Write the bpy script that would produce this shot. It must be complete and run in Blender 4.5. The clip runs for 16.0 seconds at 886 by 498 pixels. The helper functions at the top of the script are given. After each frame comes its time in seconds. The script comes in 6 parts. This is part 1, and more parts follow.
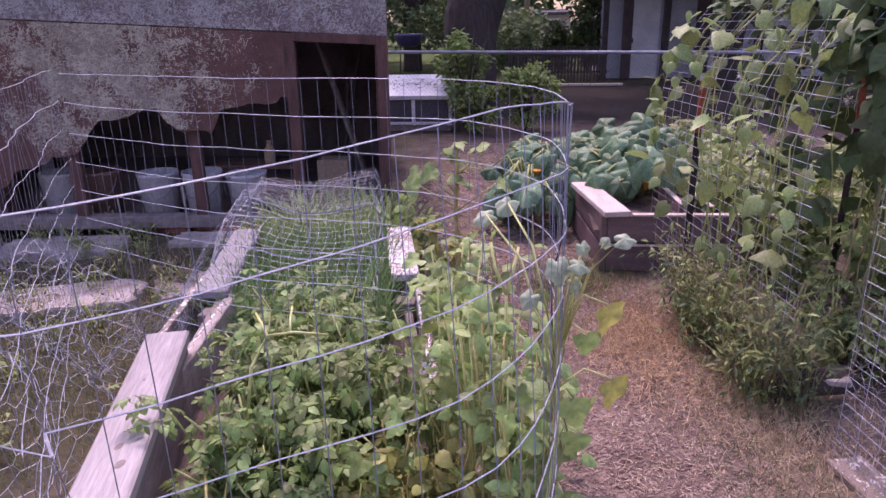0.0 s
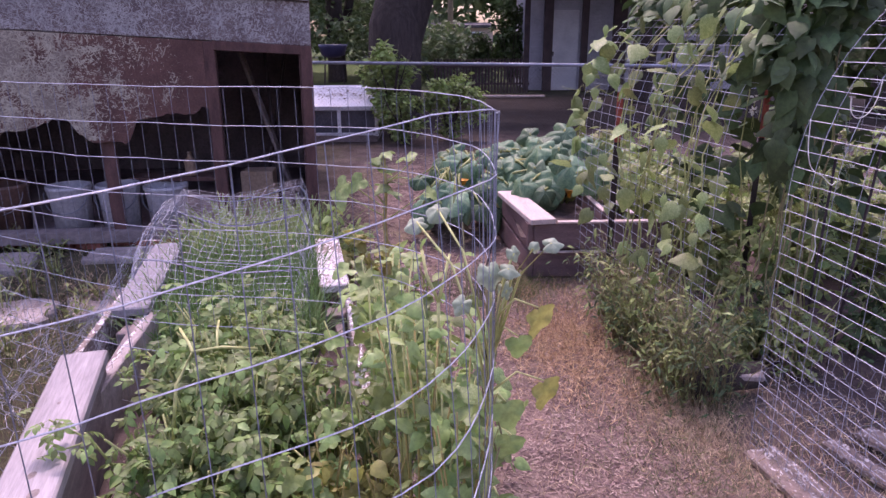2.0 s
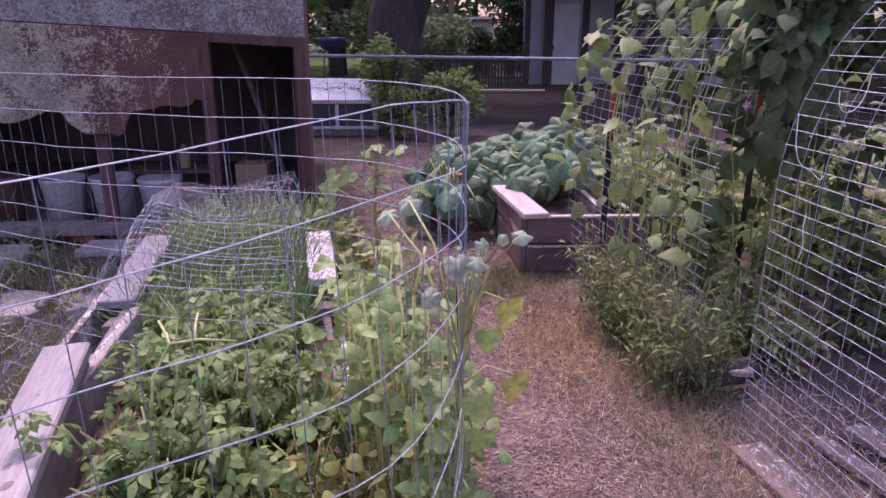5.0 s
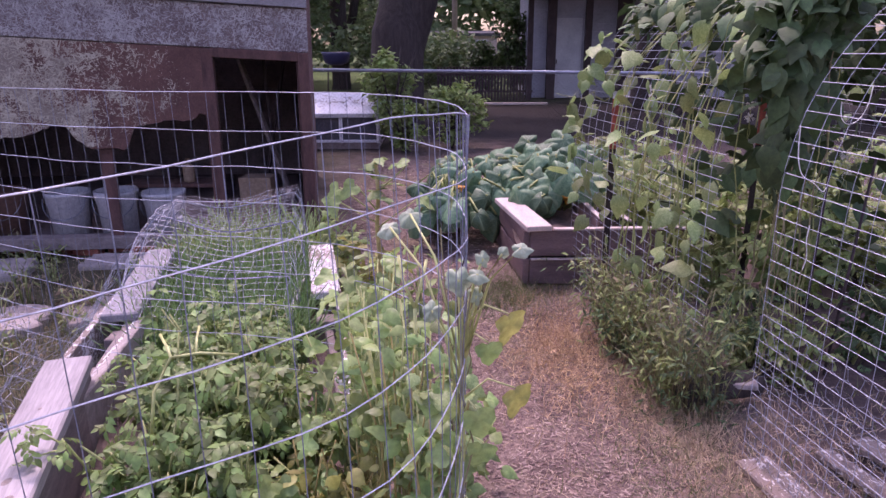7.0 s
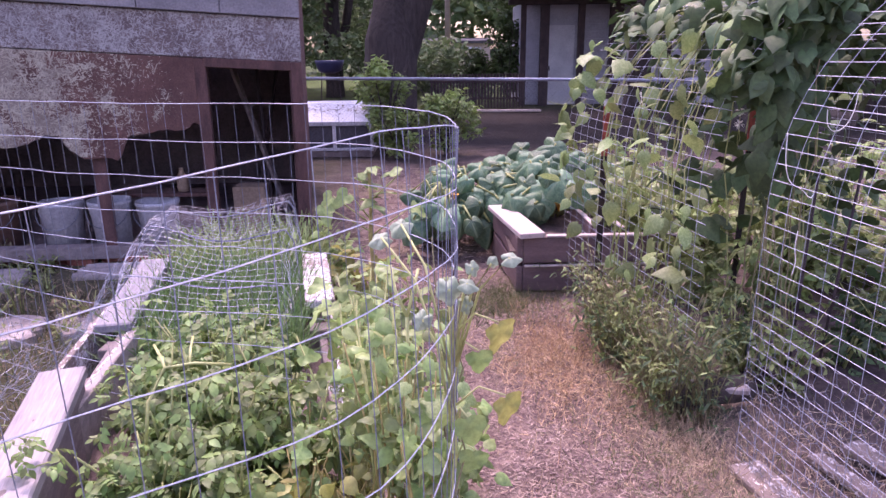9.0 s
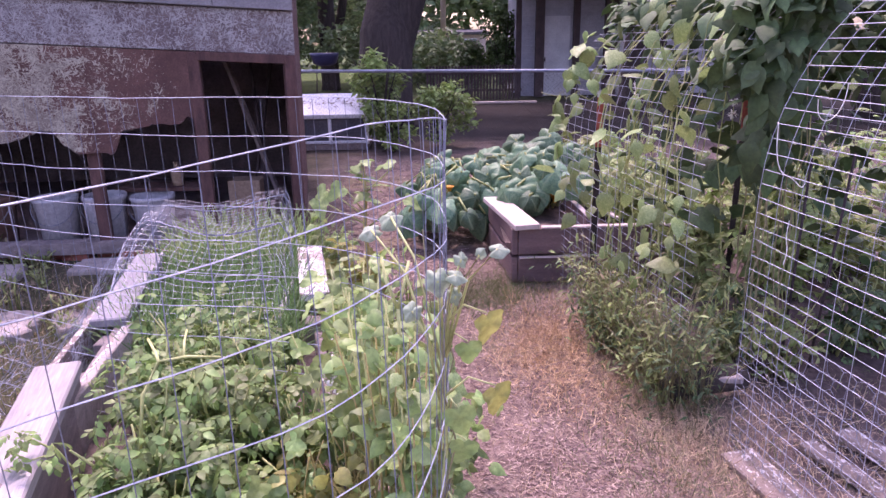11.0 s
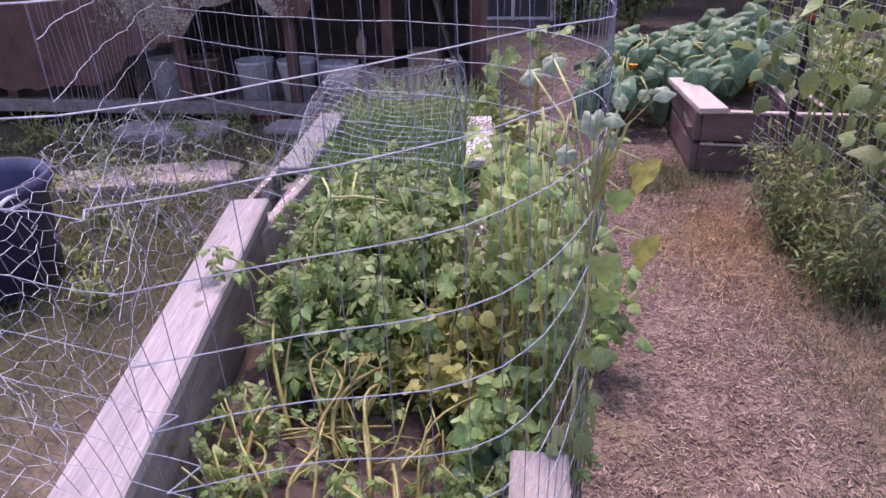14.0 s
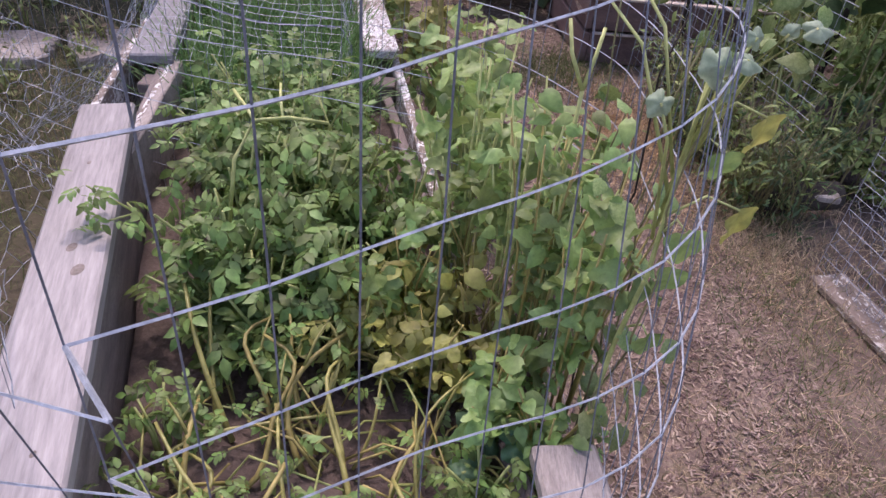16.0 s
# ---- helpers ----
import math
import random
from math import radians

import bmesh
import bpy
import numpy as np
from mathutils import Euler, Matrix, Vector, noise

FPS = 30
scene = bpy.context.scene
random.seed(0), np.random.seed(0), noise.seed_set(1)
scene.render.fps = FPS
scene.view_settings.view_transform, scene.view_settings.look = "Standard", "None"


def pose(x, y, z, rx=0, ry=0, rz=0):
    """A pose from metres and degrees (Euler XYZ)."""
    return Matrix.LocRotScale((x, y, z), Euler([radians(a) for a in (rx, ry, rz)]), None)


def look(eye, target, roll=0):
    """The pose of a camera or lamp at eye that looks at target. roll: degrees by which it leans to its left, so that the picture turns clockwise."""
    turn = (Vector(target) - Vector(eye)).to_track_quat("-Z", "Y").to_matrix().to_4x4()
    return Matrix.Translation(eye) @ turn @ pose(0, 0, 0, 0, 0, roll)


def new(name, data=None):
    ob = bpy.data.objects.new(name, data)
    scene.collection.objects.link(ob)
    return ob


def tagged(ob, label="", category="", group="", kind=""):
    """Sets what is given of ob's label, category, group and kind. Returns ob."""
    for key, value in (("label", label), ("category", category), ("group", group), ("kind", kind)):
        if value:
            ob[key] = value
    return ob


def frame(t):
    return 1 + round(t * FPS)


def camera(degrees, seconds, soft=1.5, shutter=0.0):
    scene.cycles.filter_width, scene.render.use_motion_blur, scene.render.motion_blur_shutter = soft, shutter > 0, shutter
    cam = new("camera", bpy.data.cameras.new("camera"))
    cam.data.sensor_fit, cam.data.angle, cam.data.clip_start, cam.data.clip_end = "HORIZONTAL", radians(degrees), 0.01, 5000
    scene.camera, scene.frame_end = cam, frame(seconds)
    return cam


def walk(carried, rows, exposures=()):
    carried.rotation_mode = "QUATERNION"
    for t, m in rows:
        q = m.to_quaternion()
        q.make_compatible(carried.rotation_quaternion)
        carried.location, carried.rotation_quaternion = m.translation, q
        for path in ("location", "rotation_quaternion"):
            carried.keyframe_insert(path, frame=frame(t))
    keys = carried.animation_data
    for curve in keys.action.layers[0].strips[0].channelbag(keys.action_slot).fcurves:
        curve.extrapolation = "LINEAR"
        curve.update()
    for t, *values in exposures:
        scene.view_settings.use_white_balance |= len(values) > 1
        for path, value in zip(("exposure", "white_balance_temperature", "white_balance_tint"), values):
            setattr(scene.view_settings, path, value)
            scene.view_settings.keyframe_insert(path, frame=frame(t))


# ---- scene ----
# camera path: seconds, eye, target, roll
PATH = [
    (0, (-0.055, -0.006, 1.513), (-0.252, 1.880, 0.878), -1.12),
    (0.5, (-0.048, -0.003, 1.502), (-0.267, 1.877, 0.856), -0.80),
    (1, (-0.045, -0.001, 1.504), (-0.195, 1.893, 0.882), -0.76),
    (1.5, (-0.054, -0.003, 1.507), (-0.121, 1.900, 0.896), -0.44),
    (2, (-0.060, -0.011, 1.508), (-0.045, 1.894, 0.901), -0.33),
    (2.5, (-0.055, -0.018, 1.502), (0.036, 1.881, 0.883), 0.09),
    (3, (-0.033, -0.018, 1.503), (0.108, 1.880, 0.889), 0.77),
    (3.5, (-0.017, -0.011, 1.502), (0.074, 1.894, 0.898), 0.38),
    (4, (-0.010, -0.005, 1.504), (0.048, 1.896, 0.885), 0.07),
    (4.5, (-0.007, -0.003, 1.502), (0.012, 1.897, 0.879), 0.03),
    (7, (0.000, 0.000, 1.500), (0.000, 1.912, 0.914), -0.33),
    (7.5, (0.003, 0.000, 1.502), (-0.006, 1.919, 0.937), -0.71),
    (8, (0.003, -0.000, 1.501), (0.033, 1.918, 0.934), -0.24),
    (8.5, (0.004, -0.006, 1.505), (0.023, 1.912, 0.938), -0.51),
    (10.8, (0.024, -0.028, 1.516), (0.040, 1.886, 0.937), -0.85),
    (11, (0.023, -0.022, 1.511), (0.045, 1.889, 0.922), -1.02),
    (11.5, (0.017, -0.024, 1.511), (0.080, 1.888, 0.925), -0.51),
    (12, (0.016, -0.021, 1.506), (0.120, 1.882, 0.902), -0.83),
    (12.5, (0.018, -0.034, 1.502), (0.107, 1.872, 0.901), -0.66),
    (13, (0.032, -0.049, 1.474), (-0.011, 1.832, 0.794), 0.55),
    (13.5, (0.055, -0.060, 1.452), (-0.237, 1.773, 0.707), -1.55),
    (14, (0.059, -0.056, 1.434), (-0.409, 1.676, 0.551), -1.90),
    (14.5, (-0.059, 0.041, 1.412), (-0.420, 1.715, 0.379), 0.30),
    (14.7, (-0.159, 0.116, 1.401), (-0.392, 1.720, 0.229), 1.90),
    (15, (-0.235, 0.187, 1.394), (-0.356, 1.735, 0.133), 1.60),
    (15.2, (-0.242, 0.211, 1.388), (-0.426, 1.736, 0.108), 1.80),
    (15.5, (-0.246, 0.218, 1.394), (-0.562, 1.743, 0.139), 1.60),
    (15.7, (-0.258, 0.233, 1.403), (-0.474, 1.805, 0.186), 4.50),
    (15.8, (-0.272, 0.248, 1.411), (-0.328, 1.867, 0.238), 5.50),
    (15.9, (-0.286, 0.249, 1.411), (-0.286, 1.867, 0.235), 4.70),
    (16, (-0.305, 0.256, 1.404), (-0.242, 1.860, 0.210), 6.10),
]
cam = camera(66.9, 16.0, soft=1.5)
walk(cam, [(t, look(e, g, r)) for t, e, g, r in PATH],
     exposures=[(0.0, 0.60, 6520, 51.5), (2.0, 0.64, 6420, 52.5), (3.0, 0.21, 6370, 56.5), (3.5, 0.30, 6370, 54.5), (4.5, 0.43, 6370, 54.5), (7.0, 0.67, 6370, 53.5), (7.5, 0.73, 6370, 54.5), (8.0, 0.98, 6370, 55.5), (8.5, 1.08, 6370, 55.5), (11.0, 1.13, 6370, 54.5),
                (12.0, 0.78, 6370, 55.5), (12.5, 0.39, 6370, 57.5), (13.0, 0.24, 6370, 57.5), (13.5, 0.60, 6370, 50.5), (14.5, 0.53, 6440, 37), (15.5, 0.50, 6390, 29.5), (16.0, 0.33, 6510, 27)])

# ---- light ----
SUN_ELEV, SUN_AZ = 66.0, 338.0      # degrees; azimuth clockwise from +y
world = bpy.data.worlds.new("sky")
scene.world = world
world.use_nodes = True
wn = world.node_tree
sky = wn.nodes.new("ShaderNodeTexSky")
sky.sky_type, sky.sun_disc = "NISHITA", False
sky.sun_elevation, sky.sun_rotation = radians(SUN_ELEV), radians(SUN_AZ)
sky.air_density, sky.dust_density, sky.ozone_density = 1.2, 3.0, 1.0
wn.nodes["Background"].inputs["Strength"].default_value = 0.23
wn.links.new(sky.outputs["Color"], wn.nodes["Background"].inputs["Color"])
sun = new("sun", bpy.data.lights.new("sun", "SUN"))
sun.data.energy, sun.data.angle, sun.data.color = 1.65, radians(6.0), (1.0, 0.95, 0.88)
sd = Vector((math.sin(radians(SUN_AZ)) * math.cos(radians(SUN_ELEV)), math.cos(radians(SUN_AZ)) * math.cos(radians(SUN_ELEV)), math.sin(radians(SUN_ELEV))))
sun.matrix_world = look(sd * 30, (0, 0, 0))


# ---- materials ----
def socket(node, name, value):
    node.inputs[name].default_value = value


def material(name, a, b, scale=8.0, rough=0.8, bump=0.3, fine=60.0, metal=0.0, stretch=(1, 1, 1), island=0.0, translucent=0.0, obj_random=0.0, third=None, grain=None):
    """Two colours mixed by coarse noise, with fine grain, bump and variation by piece."""
    m = bpy.data.materials.new(name)
    m.use_nodes = True
    nt = m.node_tree
    n, l = nt.nodes, nt.links
    bsdf = n["Principled BSDF"]
    co = n.new("ShaderNodeTexCoord")
    mp = n.new("ShaderNodeMapping")
    if grain is None:
        socket(mp, "Scale", stretch)
    else:       # degrees by which the grain turns from the y axis
        mp.vector_type = "TEXTURE"
        socket(mp, "Rotation", (0, 0, radians(grain))), socket(mp, "Scale", [1 / q for q in stretch])
    l.new(co.outputs["Object"], mp.inputs["Vector"])
    n1, n2 = n.new("ShaderNodeTexNoise"), n.new("ShaderNodeTexNoise")
    for q, s in ((n1, scale), (n2, fine)):
        socket(q, "Scale", s)
        socket(q, "Detail", 5.0)
        socket(q, "Roughness", 0.65)
        l.new(mp.outputs["Vector"], q.inputs["Vector"])
    ramp = n.new("ShaderNodeValToRGB")
    ramp.color_ramp.elements[0].position, ramp.color_ramp.elements[1].position = 0.32, 0.68
    ramp.color_ramp.elements[0].color, ramp.color_ramp.elements[1].color = (*a, 1), (*b, 1)
    if third:
        e = ramp.color_ramp.elements.new(0.58)
        e.color = (*third, 1)
    l.new(n1.outputs["Fac"], ramp.inputs["Fac"])
    hsv = n.new("ShaderNodeHueSaturation")
    l.new(ramp.outputs["Color"], hsv.inputs["Color"])
    mr = n.new("ShaderNodeMapRange")
    socket(mr, "From Min", 0.3), socket(mr, "From Max", 0.7), socket(mr, "To Min", 0.72), socket(mr, "To Max", 1.25)
    l.new(n2.outputs["Fac"], mr.inputs["Value"])
    value = mr.outputs["Result"]
    if island or obj_random:
        src = n.new("ShaderNodeNewGeometry").outputs["Random Per Island"] if island else n.new("ShaderNodeObjectInfo").outputs["Random"]
        amt = island or obj_random
        m2 = n.new("ShaderNodeMapRange")
        socket(m2, "To Min", 1 - amt), socket(m2, "To Max", 1 + amt)
        l.new(src, m2.inputs["Value"])
        mul = n.new("ShaderNodeMath")
        mul.operation = "MULTIPLY"
        l.new(value, mul.inputs[0]), l.new(m2.outputs["Result"], mul.inputs[1])
        value = mul.outputs["Value"]
        m3 = n.new("ShaderNodeMapRange")
        socket(m3, "To Min", 0.5 - amt * 0.05), socket(m3, "To Max", 0.5 + amt * 0.05)
        l.new(src, m3.inputs["Value"])
        l.new(m3.outputs["Result"], hsv.inputs["Hue"])
    l.new(value, hsv.inputs["Value"])
    l.new(hsv.outputs["Color"], bsdf.inputs["Base Color"])
    socket(bsdf, "Roughness", rough), socket(bsdf, "Metallic", metal)
    if bump:
        bp = n.new("ShaderNodeBump")
        socket(bp, "Strength", bump), socket(bp, "Distance", 0.01)
        l.new(n2.outputs["Fac"], bp.inputs["Height"])
        l.new(bp.outputs["Normal"], bsdf.inputs["Normal"])
    if translucent:
        tr, mx = n.new("ShaderNodeBsdfTranslucent"), n.new("ShaderNodeMixShader")
        socket(mx, "Fac", translucent)
        l.new(hsv.outputs["Color"], tr.inputs["Color"])
        l.new(bsdf.outputs["BSDF"], mx.inputs[1]), l.new(tr.outputs["BSDF"], mx.inputs[2])
        l.new(mx.outputs["Shader"], n["Material Output"].inputs["Surface"])
    return m


def peeling_material(name, paint, wood_a, wood_b, cover, patch=None, clumps=0.9):
    """Old paint in flakes over weathered board."""
    m = material(name, wood_a, wood_b, 5.0, 0.85, 0.4, 90.0)
    nt = m.node_tree
    n, l = nt.nodes, nt.links
    bsdf, hsv = n["Principled BSDF"], [q for q in n if q.type == "HUE_SAT"][0]
    co = n.new("ShaderNodeTexCoord")
    big, shade = n.new("ShaderNodeTexNoise"), n.new("ShaderNodeTexNoise")
    socket(big, "Scale", 4.0), socket(big, "Detail", 6.0), socket(big, "Roughness", 0.6), socket(big, "Distortion", 0.6)
    socket(shade, "Scale", 1.3), socket(shade, "Detail", 3.0)
    for q in (big, shade):
        l.new(co.outputs["Object"], q.inputs["Vector"])
    strand = None
    for ang, sc in ((15, 1.0), (65, 1.15), (110, 0.9), (155, 1.1)):
        mpp = n.new("ShaderNodeMapping")
        socket(mpp, "Rotation", (0, radians(ang), 0)), socket(mpp, "Scale", (0.042 / sc, 0.03, 0.0088 / sc))
        mpp.vector_type = "TEXTURE"
        l.new(co.outputs["Object"], mpp.inputs["Vector"])
        nz = n.new("ShaderNodeTexNoise")
        socket(nz, "Scale", 1.0), socket(nz, "Detail", 2.0), socket(nz, "Distortion", 0.4)
        l.new(mpp.outputs["Vector"], nz.inputs["Vector"])
        if strand is None:
            strand = nz.outputs["Fac"]
        else:
            mm = n.new("ShaderNodeMath")
            mm.operation = "MAXIMUM"
            l.new(strand, mm.inputs[0]), l.new(nz.outputs["Fac"], mm.inputs[1])
            strand = mm.outputs["Value"]
    a1, a2 = n.new("ShaderNodeMath"), n.new("ShaderNodeMath")
    a1.operation, a2.operation = "MULTIPLY_ADD", "MULTIPLY_ADD"
    l.new(strand, a1.inputs[0])
    a1.inputs[1].default_value = 2.0
    part_big = n.new("ShaderNodeMath")
    part_big.operation = "MULTIPLY"
    l.new(big.outputs["Fac"], part_big.inputs[0])
    part_big.inputs[1].default_value = clumps
    l.new(part_big.outputs["Value"], a1.inputs[2])
    l.new(shade.outputs["Fac"], a2.inputs[0])
    a2.inputs[1].default_value = 0.3
    l.new(a1.outputs["Value"], a2.inputs[2])
    off = n.new("ShaderNodeMath")
    off.operation = "SUBTRACT"
    l.new(a2.outputs["Value"], off.inputs[0])
    off.inputs[1].default_value = cover - 0.5
    amount = off.outputs["Value"]
    if patch:       # paint that has held best round one spot
        geo, dist, mr = n.new("ShaderNodeNewGeometry"), n.new("ShaderNodeVectorMath"), n.new("ShaderNodeMapRange")
        dist.operation = "DISTANCE"
        l.new(geo.outputs["Position"], dist.inputs[0])
        dist.inputs[1].default_value = patch[0]
        socket(mr, "From Min", 0.0), socket(mr, "From Max", patch[1] * 2), socket(mr, "To Min", patch[2]), socket(mr, "To Max", -patch[2])
        l.new(dist.outputs["Value"], mr.inputs["Value"])
        ad = n.new("ShaderNodeMath")
        l.new(amount, ad.inputs[0]), l.new(mr.outputs["Result"], ad.inputs[1])
        amount = ad.outputs["Value"]
    rp = n.new("ShaderNodeValToRGB")
    rp.color_ramp.elements[0].position, rp.color_ramp.elements[1].position = 0.48, 0.57
    l.new(amount, rp.inputs["Fac"])
    tone = n.new("ShaderNodeValToRGB")
    tone.color_ramp.elements[0].color = (paint[0] * 0.5, paint[1] * 0.46, paint[2] * 0.48, 1)
    tone.color_ramp.elements[1].color = (*paint, 1)
    tone.color_ramp.elements[0].position, tone.color_ramp.elements[1].position = 0.15, 0.9
    mid, avg = n.new("ShaderNodeTexNoise"), n.new("ShaderNodeMath")
    socket(mid, "Scale", 7.0), socket(mid, "Detail", 5.0), socket(mid, "Roughness", 0.6)
    l.new(co.outputs["Object"], mid.inputs["Vector"])
    avg.operation = "MULTIPLY_ADD"
    l.new(strand, avg.inputs[0]), l.new(mid.outputs["Fac"], avg.inputs[2])
    avg.inputs[1].default_value = 2.2
    spread = n.new("ShaderNodeMapRange")
    socket(spread, "From Min", 1.60), socket(spread, "From Max", 2.10)
    l.new(avg.outputs["Value"], spread.inputs["Value"])
    l.new(spread.outputs["Result"], tone.inputs["Fac"])
    mix = n.new("ShaderNodeMix")
    mix.data_type = "RGBA"
    l.new(rp.outputs["Color"], mix.inputs[0])
    l.new(hsv.outputs["Color"], mix.inputs[6]), l.new(tone.outputs["Color"], mix.inputs[7])
    l.new(mix.outputs[2], bsdf.inputs["Base Color"])
    bp = n.new("ShaderNodeBump")
    socket(bp, "Strength", 0.8), socket(bp, "Distance", 0.004)
    l.new(a2.outputs["Value"], bp.inputs["Height"])
    l.new(bp.outputs["Normal"], bsdf.inputs["Normal"])
    return m


M = {}
M["cap"] = material("weathered_plank", (0.25, 0.22, 0.218), (0.36, 0.32, 0.318), 2.0, 0.7, 0.12, 22, stretch=(6, 0.5, 6), grain=17.2)
M["cap_grey"] = material("grey_plank", (0.165, 0.155, 0.168), (0.275, 0.258, 0.275), 2.0, 0.65, 0.15, 22, stretch=(6, 0.5, 6), grain=11.4)
M["knot"] = material("brown_knot", (0.15, 0.115, 0.10), (0.25, 0.20, 0.18), 60.0, 0.75, 0.2, 160)
M["whitewash"] = peeling_material("peeling_white_board", (0.72, 0.7, 0.7), (0.16, 0.12, 0.1), (0.3, 0.24, 0.2), 1.72)
M["greywood"] = material("grey_board", (0.15, 0.115, 0.11), (0.28, 0.225, 0.21), 3.0, 0.85, 0.4, 50, stretch=(5, 1, 8))
M["boxwood"] = material("brown_stained_board", (0.125, 0.078, 0.075), (0.215, 0.135, 0.125), 3.0, 0.75, 0.35, 60, stretch=(1, 1, 5), obj_random=0.12)
M["oldplank"] = material("old_grey_plank", (0.22, 0.18, 0.165), (0.44, 0.375, 0.35), 3, 0.85, 0.5, 50, stretch=(6, 1, 1))
M["boxcap"] = material("pale_plank", (0.42, 0.33, 0.30), (0.58, 0.49, 0.45), 3.0, 0.75, 0.2, 60, stretch=(5, 1, 1))
M["shed_paint"] = peeling_material("flaking_paint", (0.37, 0.345, 0.335), (0.10, 0.07, 0.072), (0.18, 0.13, 0.125), 1.70)
M["shed_paint_low"] = peeling_material("flaking_paint_lower", (0.43, 0.375, 0.29), (0.085, 0.038, 0.032), (0.16, 0.075, 0.06), 2.16, ((-2.95, 4.7, 1.40), 0.75, 0.46), 1.5)
M["plank_paint"] = peeling_material("peeling_plank", (0.55, 0.50, 0.47), (0.14, 0.10, 0.085), (0.26, 0.2, 0.17), 1.85)
M["shed_wood"] = material("dark_red_timber", (0.06, 0.028, 0.025), (0.14, 0.065, 0.055), 4, 0.85, 0.4, 60, stretch=(4, 4, 1))
M["shed_dark"] = material("shed_inside", (0.16, 0.125, 0.13), (0.28, 0.22, 0.22), 3, 0.95, 0.2, 40)
M["shingle"] = material("grey_shingle", (0.19, 0.175, 0.19), (0.30, 0.275, 0.29), 3, 0.85, 0.3, 80)
M["bucket"] = material("white_plastic", (0.36, 0.34, 0.36), (0.50, 0.48, 0.50), 3, 0.45, 0.05, 40, obj_random=0.1)
M["brown_plastic"] = material("brown_tub", (0.10, 0.05, 0.04), (0.15, 0.08, 0.06), 3, 0.6, 0.1, 40)
M["card"] = material("cardboard", (0.28, 0.19, 0.13), (0.36, 0.25, 0.18), 3, 0.9, 0.1, 40)
M["wire"] = material("galvanised_wire", (0.30, 0.31, 0.36), (0.50, 0.51, 0.57), 30, 0.5, 0.05, 200, metal=0.35)
M["wire_dark"] = material("dull_wire", (0.14, 0.15, 0.19), (0.26, 0.27, 0.32), 20, 0.55, 0.05, 200, metal=0.35)
M["rail"] = material("galvanised_pipe", (0.17, 0.19, 0.24), (0.27, 0.30, 0.36), 8, 0.55, 0.05, 90, metal=0.4)
# very dark all over, so the mesh barely shows
M["link"] = material("dark_chain_link", (0.05, 0.042, 0.045), (0.10, 0.085, 0.09), 8, 0.7, 0.05, 90, metal=0.3)
M["soil"] = material("dark_soil", (0.06, 0.042, 0.037), (0.14, 0.098, 0.085), 10, 0.95, 0.8, 90)
M["slab"] = material("concrete_slab", (0.24, 0.195, 0.175), (0.42, 0.36, 0.335), 7, 0.9, 0.4, 70)
M["brick"] = material("red_brick", (0.22, 0.06, 0.04), (0.33, 0.11, 0.07), 8, 0.9, 0.4, 80, obj_random=0.2)
M["tub"] = material("dark_blue_plastic", (0.03, 0.03, 0.075), (0.055, 0.055, 0.12), 4, 0.45, 0.05, 60)
M["white"] = material("white_paint", (0.52, 0.52, 0.56), (0.68, 0.68, 0.70), 2, 0.6, 0.1, 50)
M["siding"] = material("white_siding", (0.34, 0.34, 0.40), (0.46, 0.46, 0.52), 2, 0.6, 0.1, 50)
M["dark_post"] = material("dark_timber", (0.03, 0.02, 0.022), (0.07, 0.045, 0.045), 4, 0.85, 0.3, 50)
M["roof"] = material("dark_roofing", (0.05, 0.045, 0.05), (0.09, 0.08, 0.085), 4, 0.9, 0.4, 60)
M["bark"] = material("bark", (0.022, 0.015, 0.013), (0.06, 0.044, 0.038), 6, 0.95, 1.0, 40, stretch=(3, 3, 0.6))
M["post_red"] = material("red_steel_post", (0.30, 0.05, 0.03), (0.42, 0.09, 0.05), 10, 0.6, 0.1, 60)
M["chips"] = material("wood_chips", (0.14, 0.088, 0.076), (0.335, 0.24, 0.205), 14, 0.95, 0.2, 80, island=0.6)
M["gold_straw"] = material("golden_straw", (0.34, 0.21, 0.11), (0.58, 0.395, 0.23), 10, 0.85, 0.1, 80, island=0.3)
M["straw"] = material("dry_straw", (0.33, 0.225, 0.14), (0.56, 0.42, 0.28), 10, 0.85, 0.1, 80, island=0.3)
M["grass"] = material("grass", (0.06, 0.09, 0.03), (0.16, 0.17, 0.06), 4, 0.8, 0.1, 50, island=0.35, translucent=0.25)
M["potato"] = material("potato_leaf", (0.09, 0.16, 0.038), (0.245, 0.325, 0.096), 6, 0.5, 0.15, 60, island=0.42, translucent=0.3)
# shade inside the arch is put into this colour; bean_obj holds the lit leaves
M["bean"] = material("bean_leaf_shaded", (0.036, 0.075, 0.024), (0.085, 0.135, 0.046), 7, 0.68, 0.15, 60, island=0.32, translucent=0.12)
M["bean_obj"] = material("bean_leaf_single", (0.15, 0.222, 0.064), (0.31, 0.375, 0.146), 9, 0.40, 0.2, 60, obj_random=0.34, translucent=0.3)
M["pale_leaf"] = material("pale_green_leaf", (0.158, 0.252, 0.068), (0.34, 0.42, 0.146), 8, 0.45, 0.15, 60, island=0.3, translucent=0.35)
M["bean_pale"] = material("bush_bean_leaf", (0.162, 0.268, 0.078), (0.325, 0.42, 0.147), 8, 0.45, 0.15, 60, island=0.3, translucent=0.35)
M["yellow_leaf"] = material("yellowing_leaf", (0.25, 0.26, 0.056), (0.38, 0.36, 0.112), 10, 0.5, 0.1, 60, island=0.25, translucent=0.4)
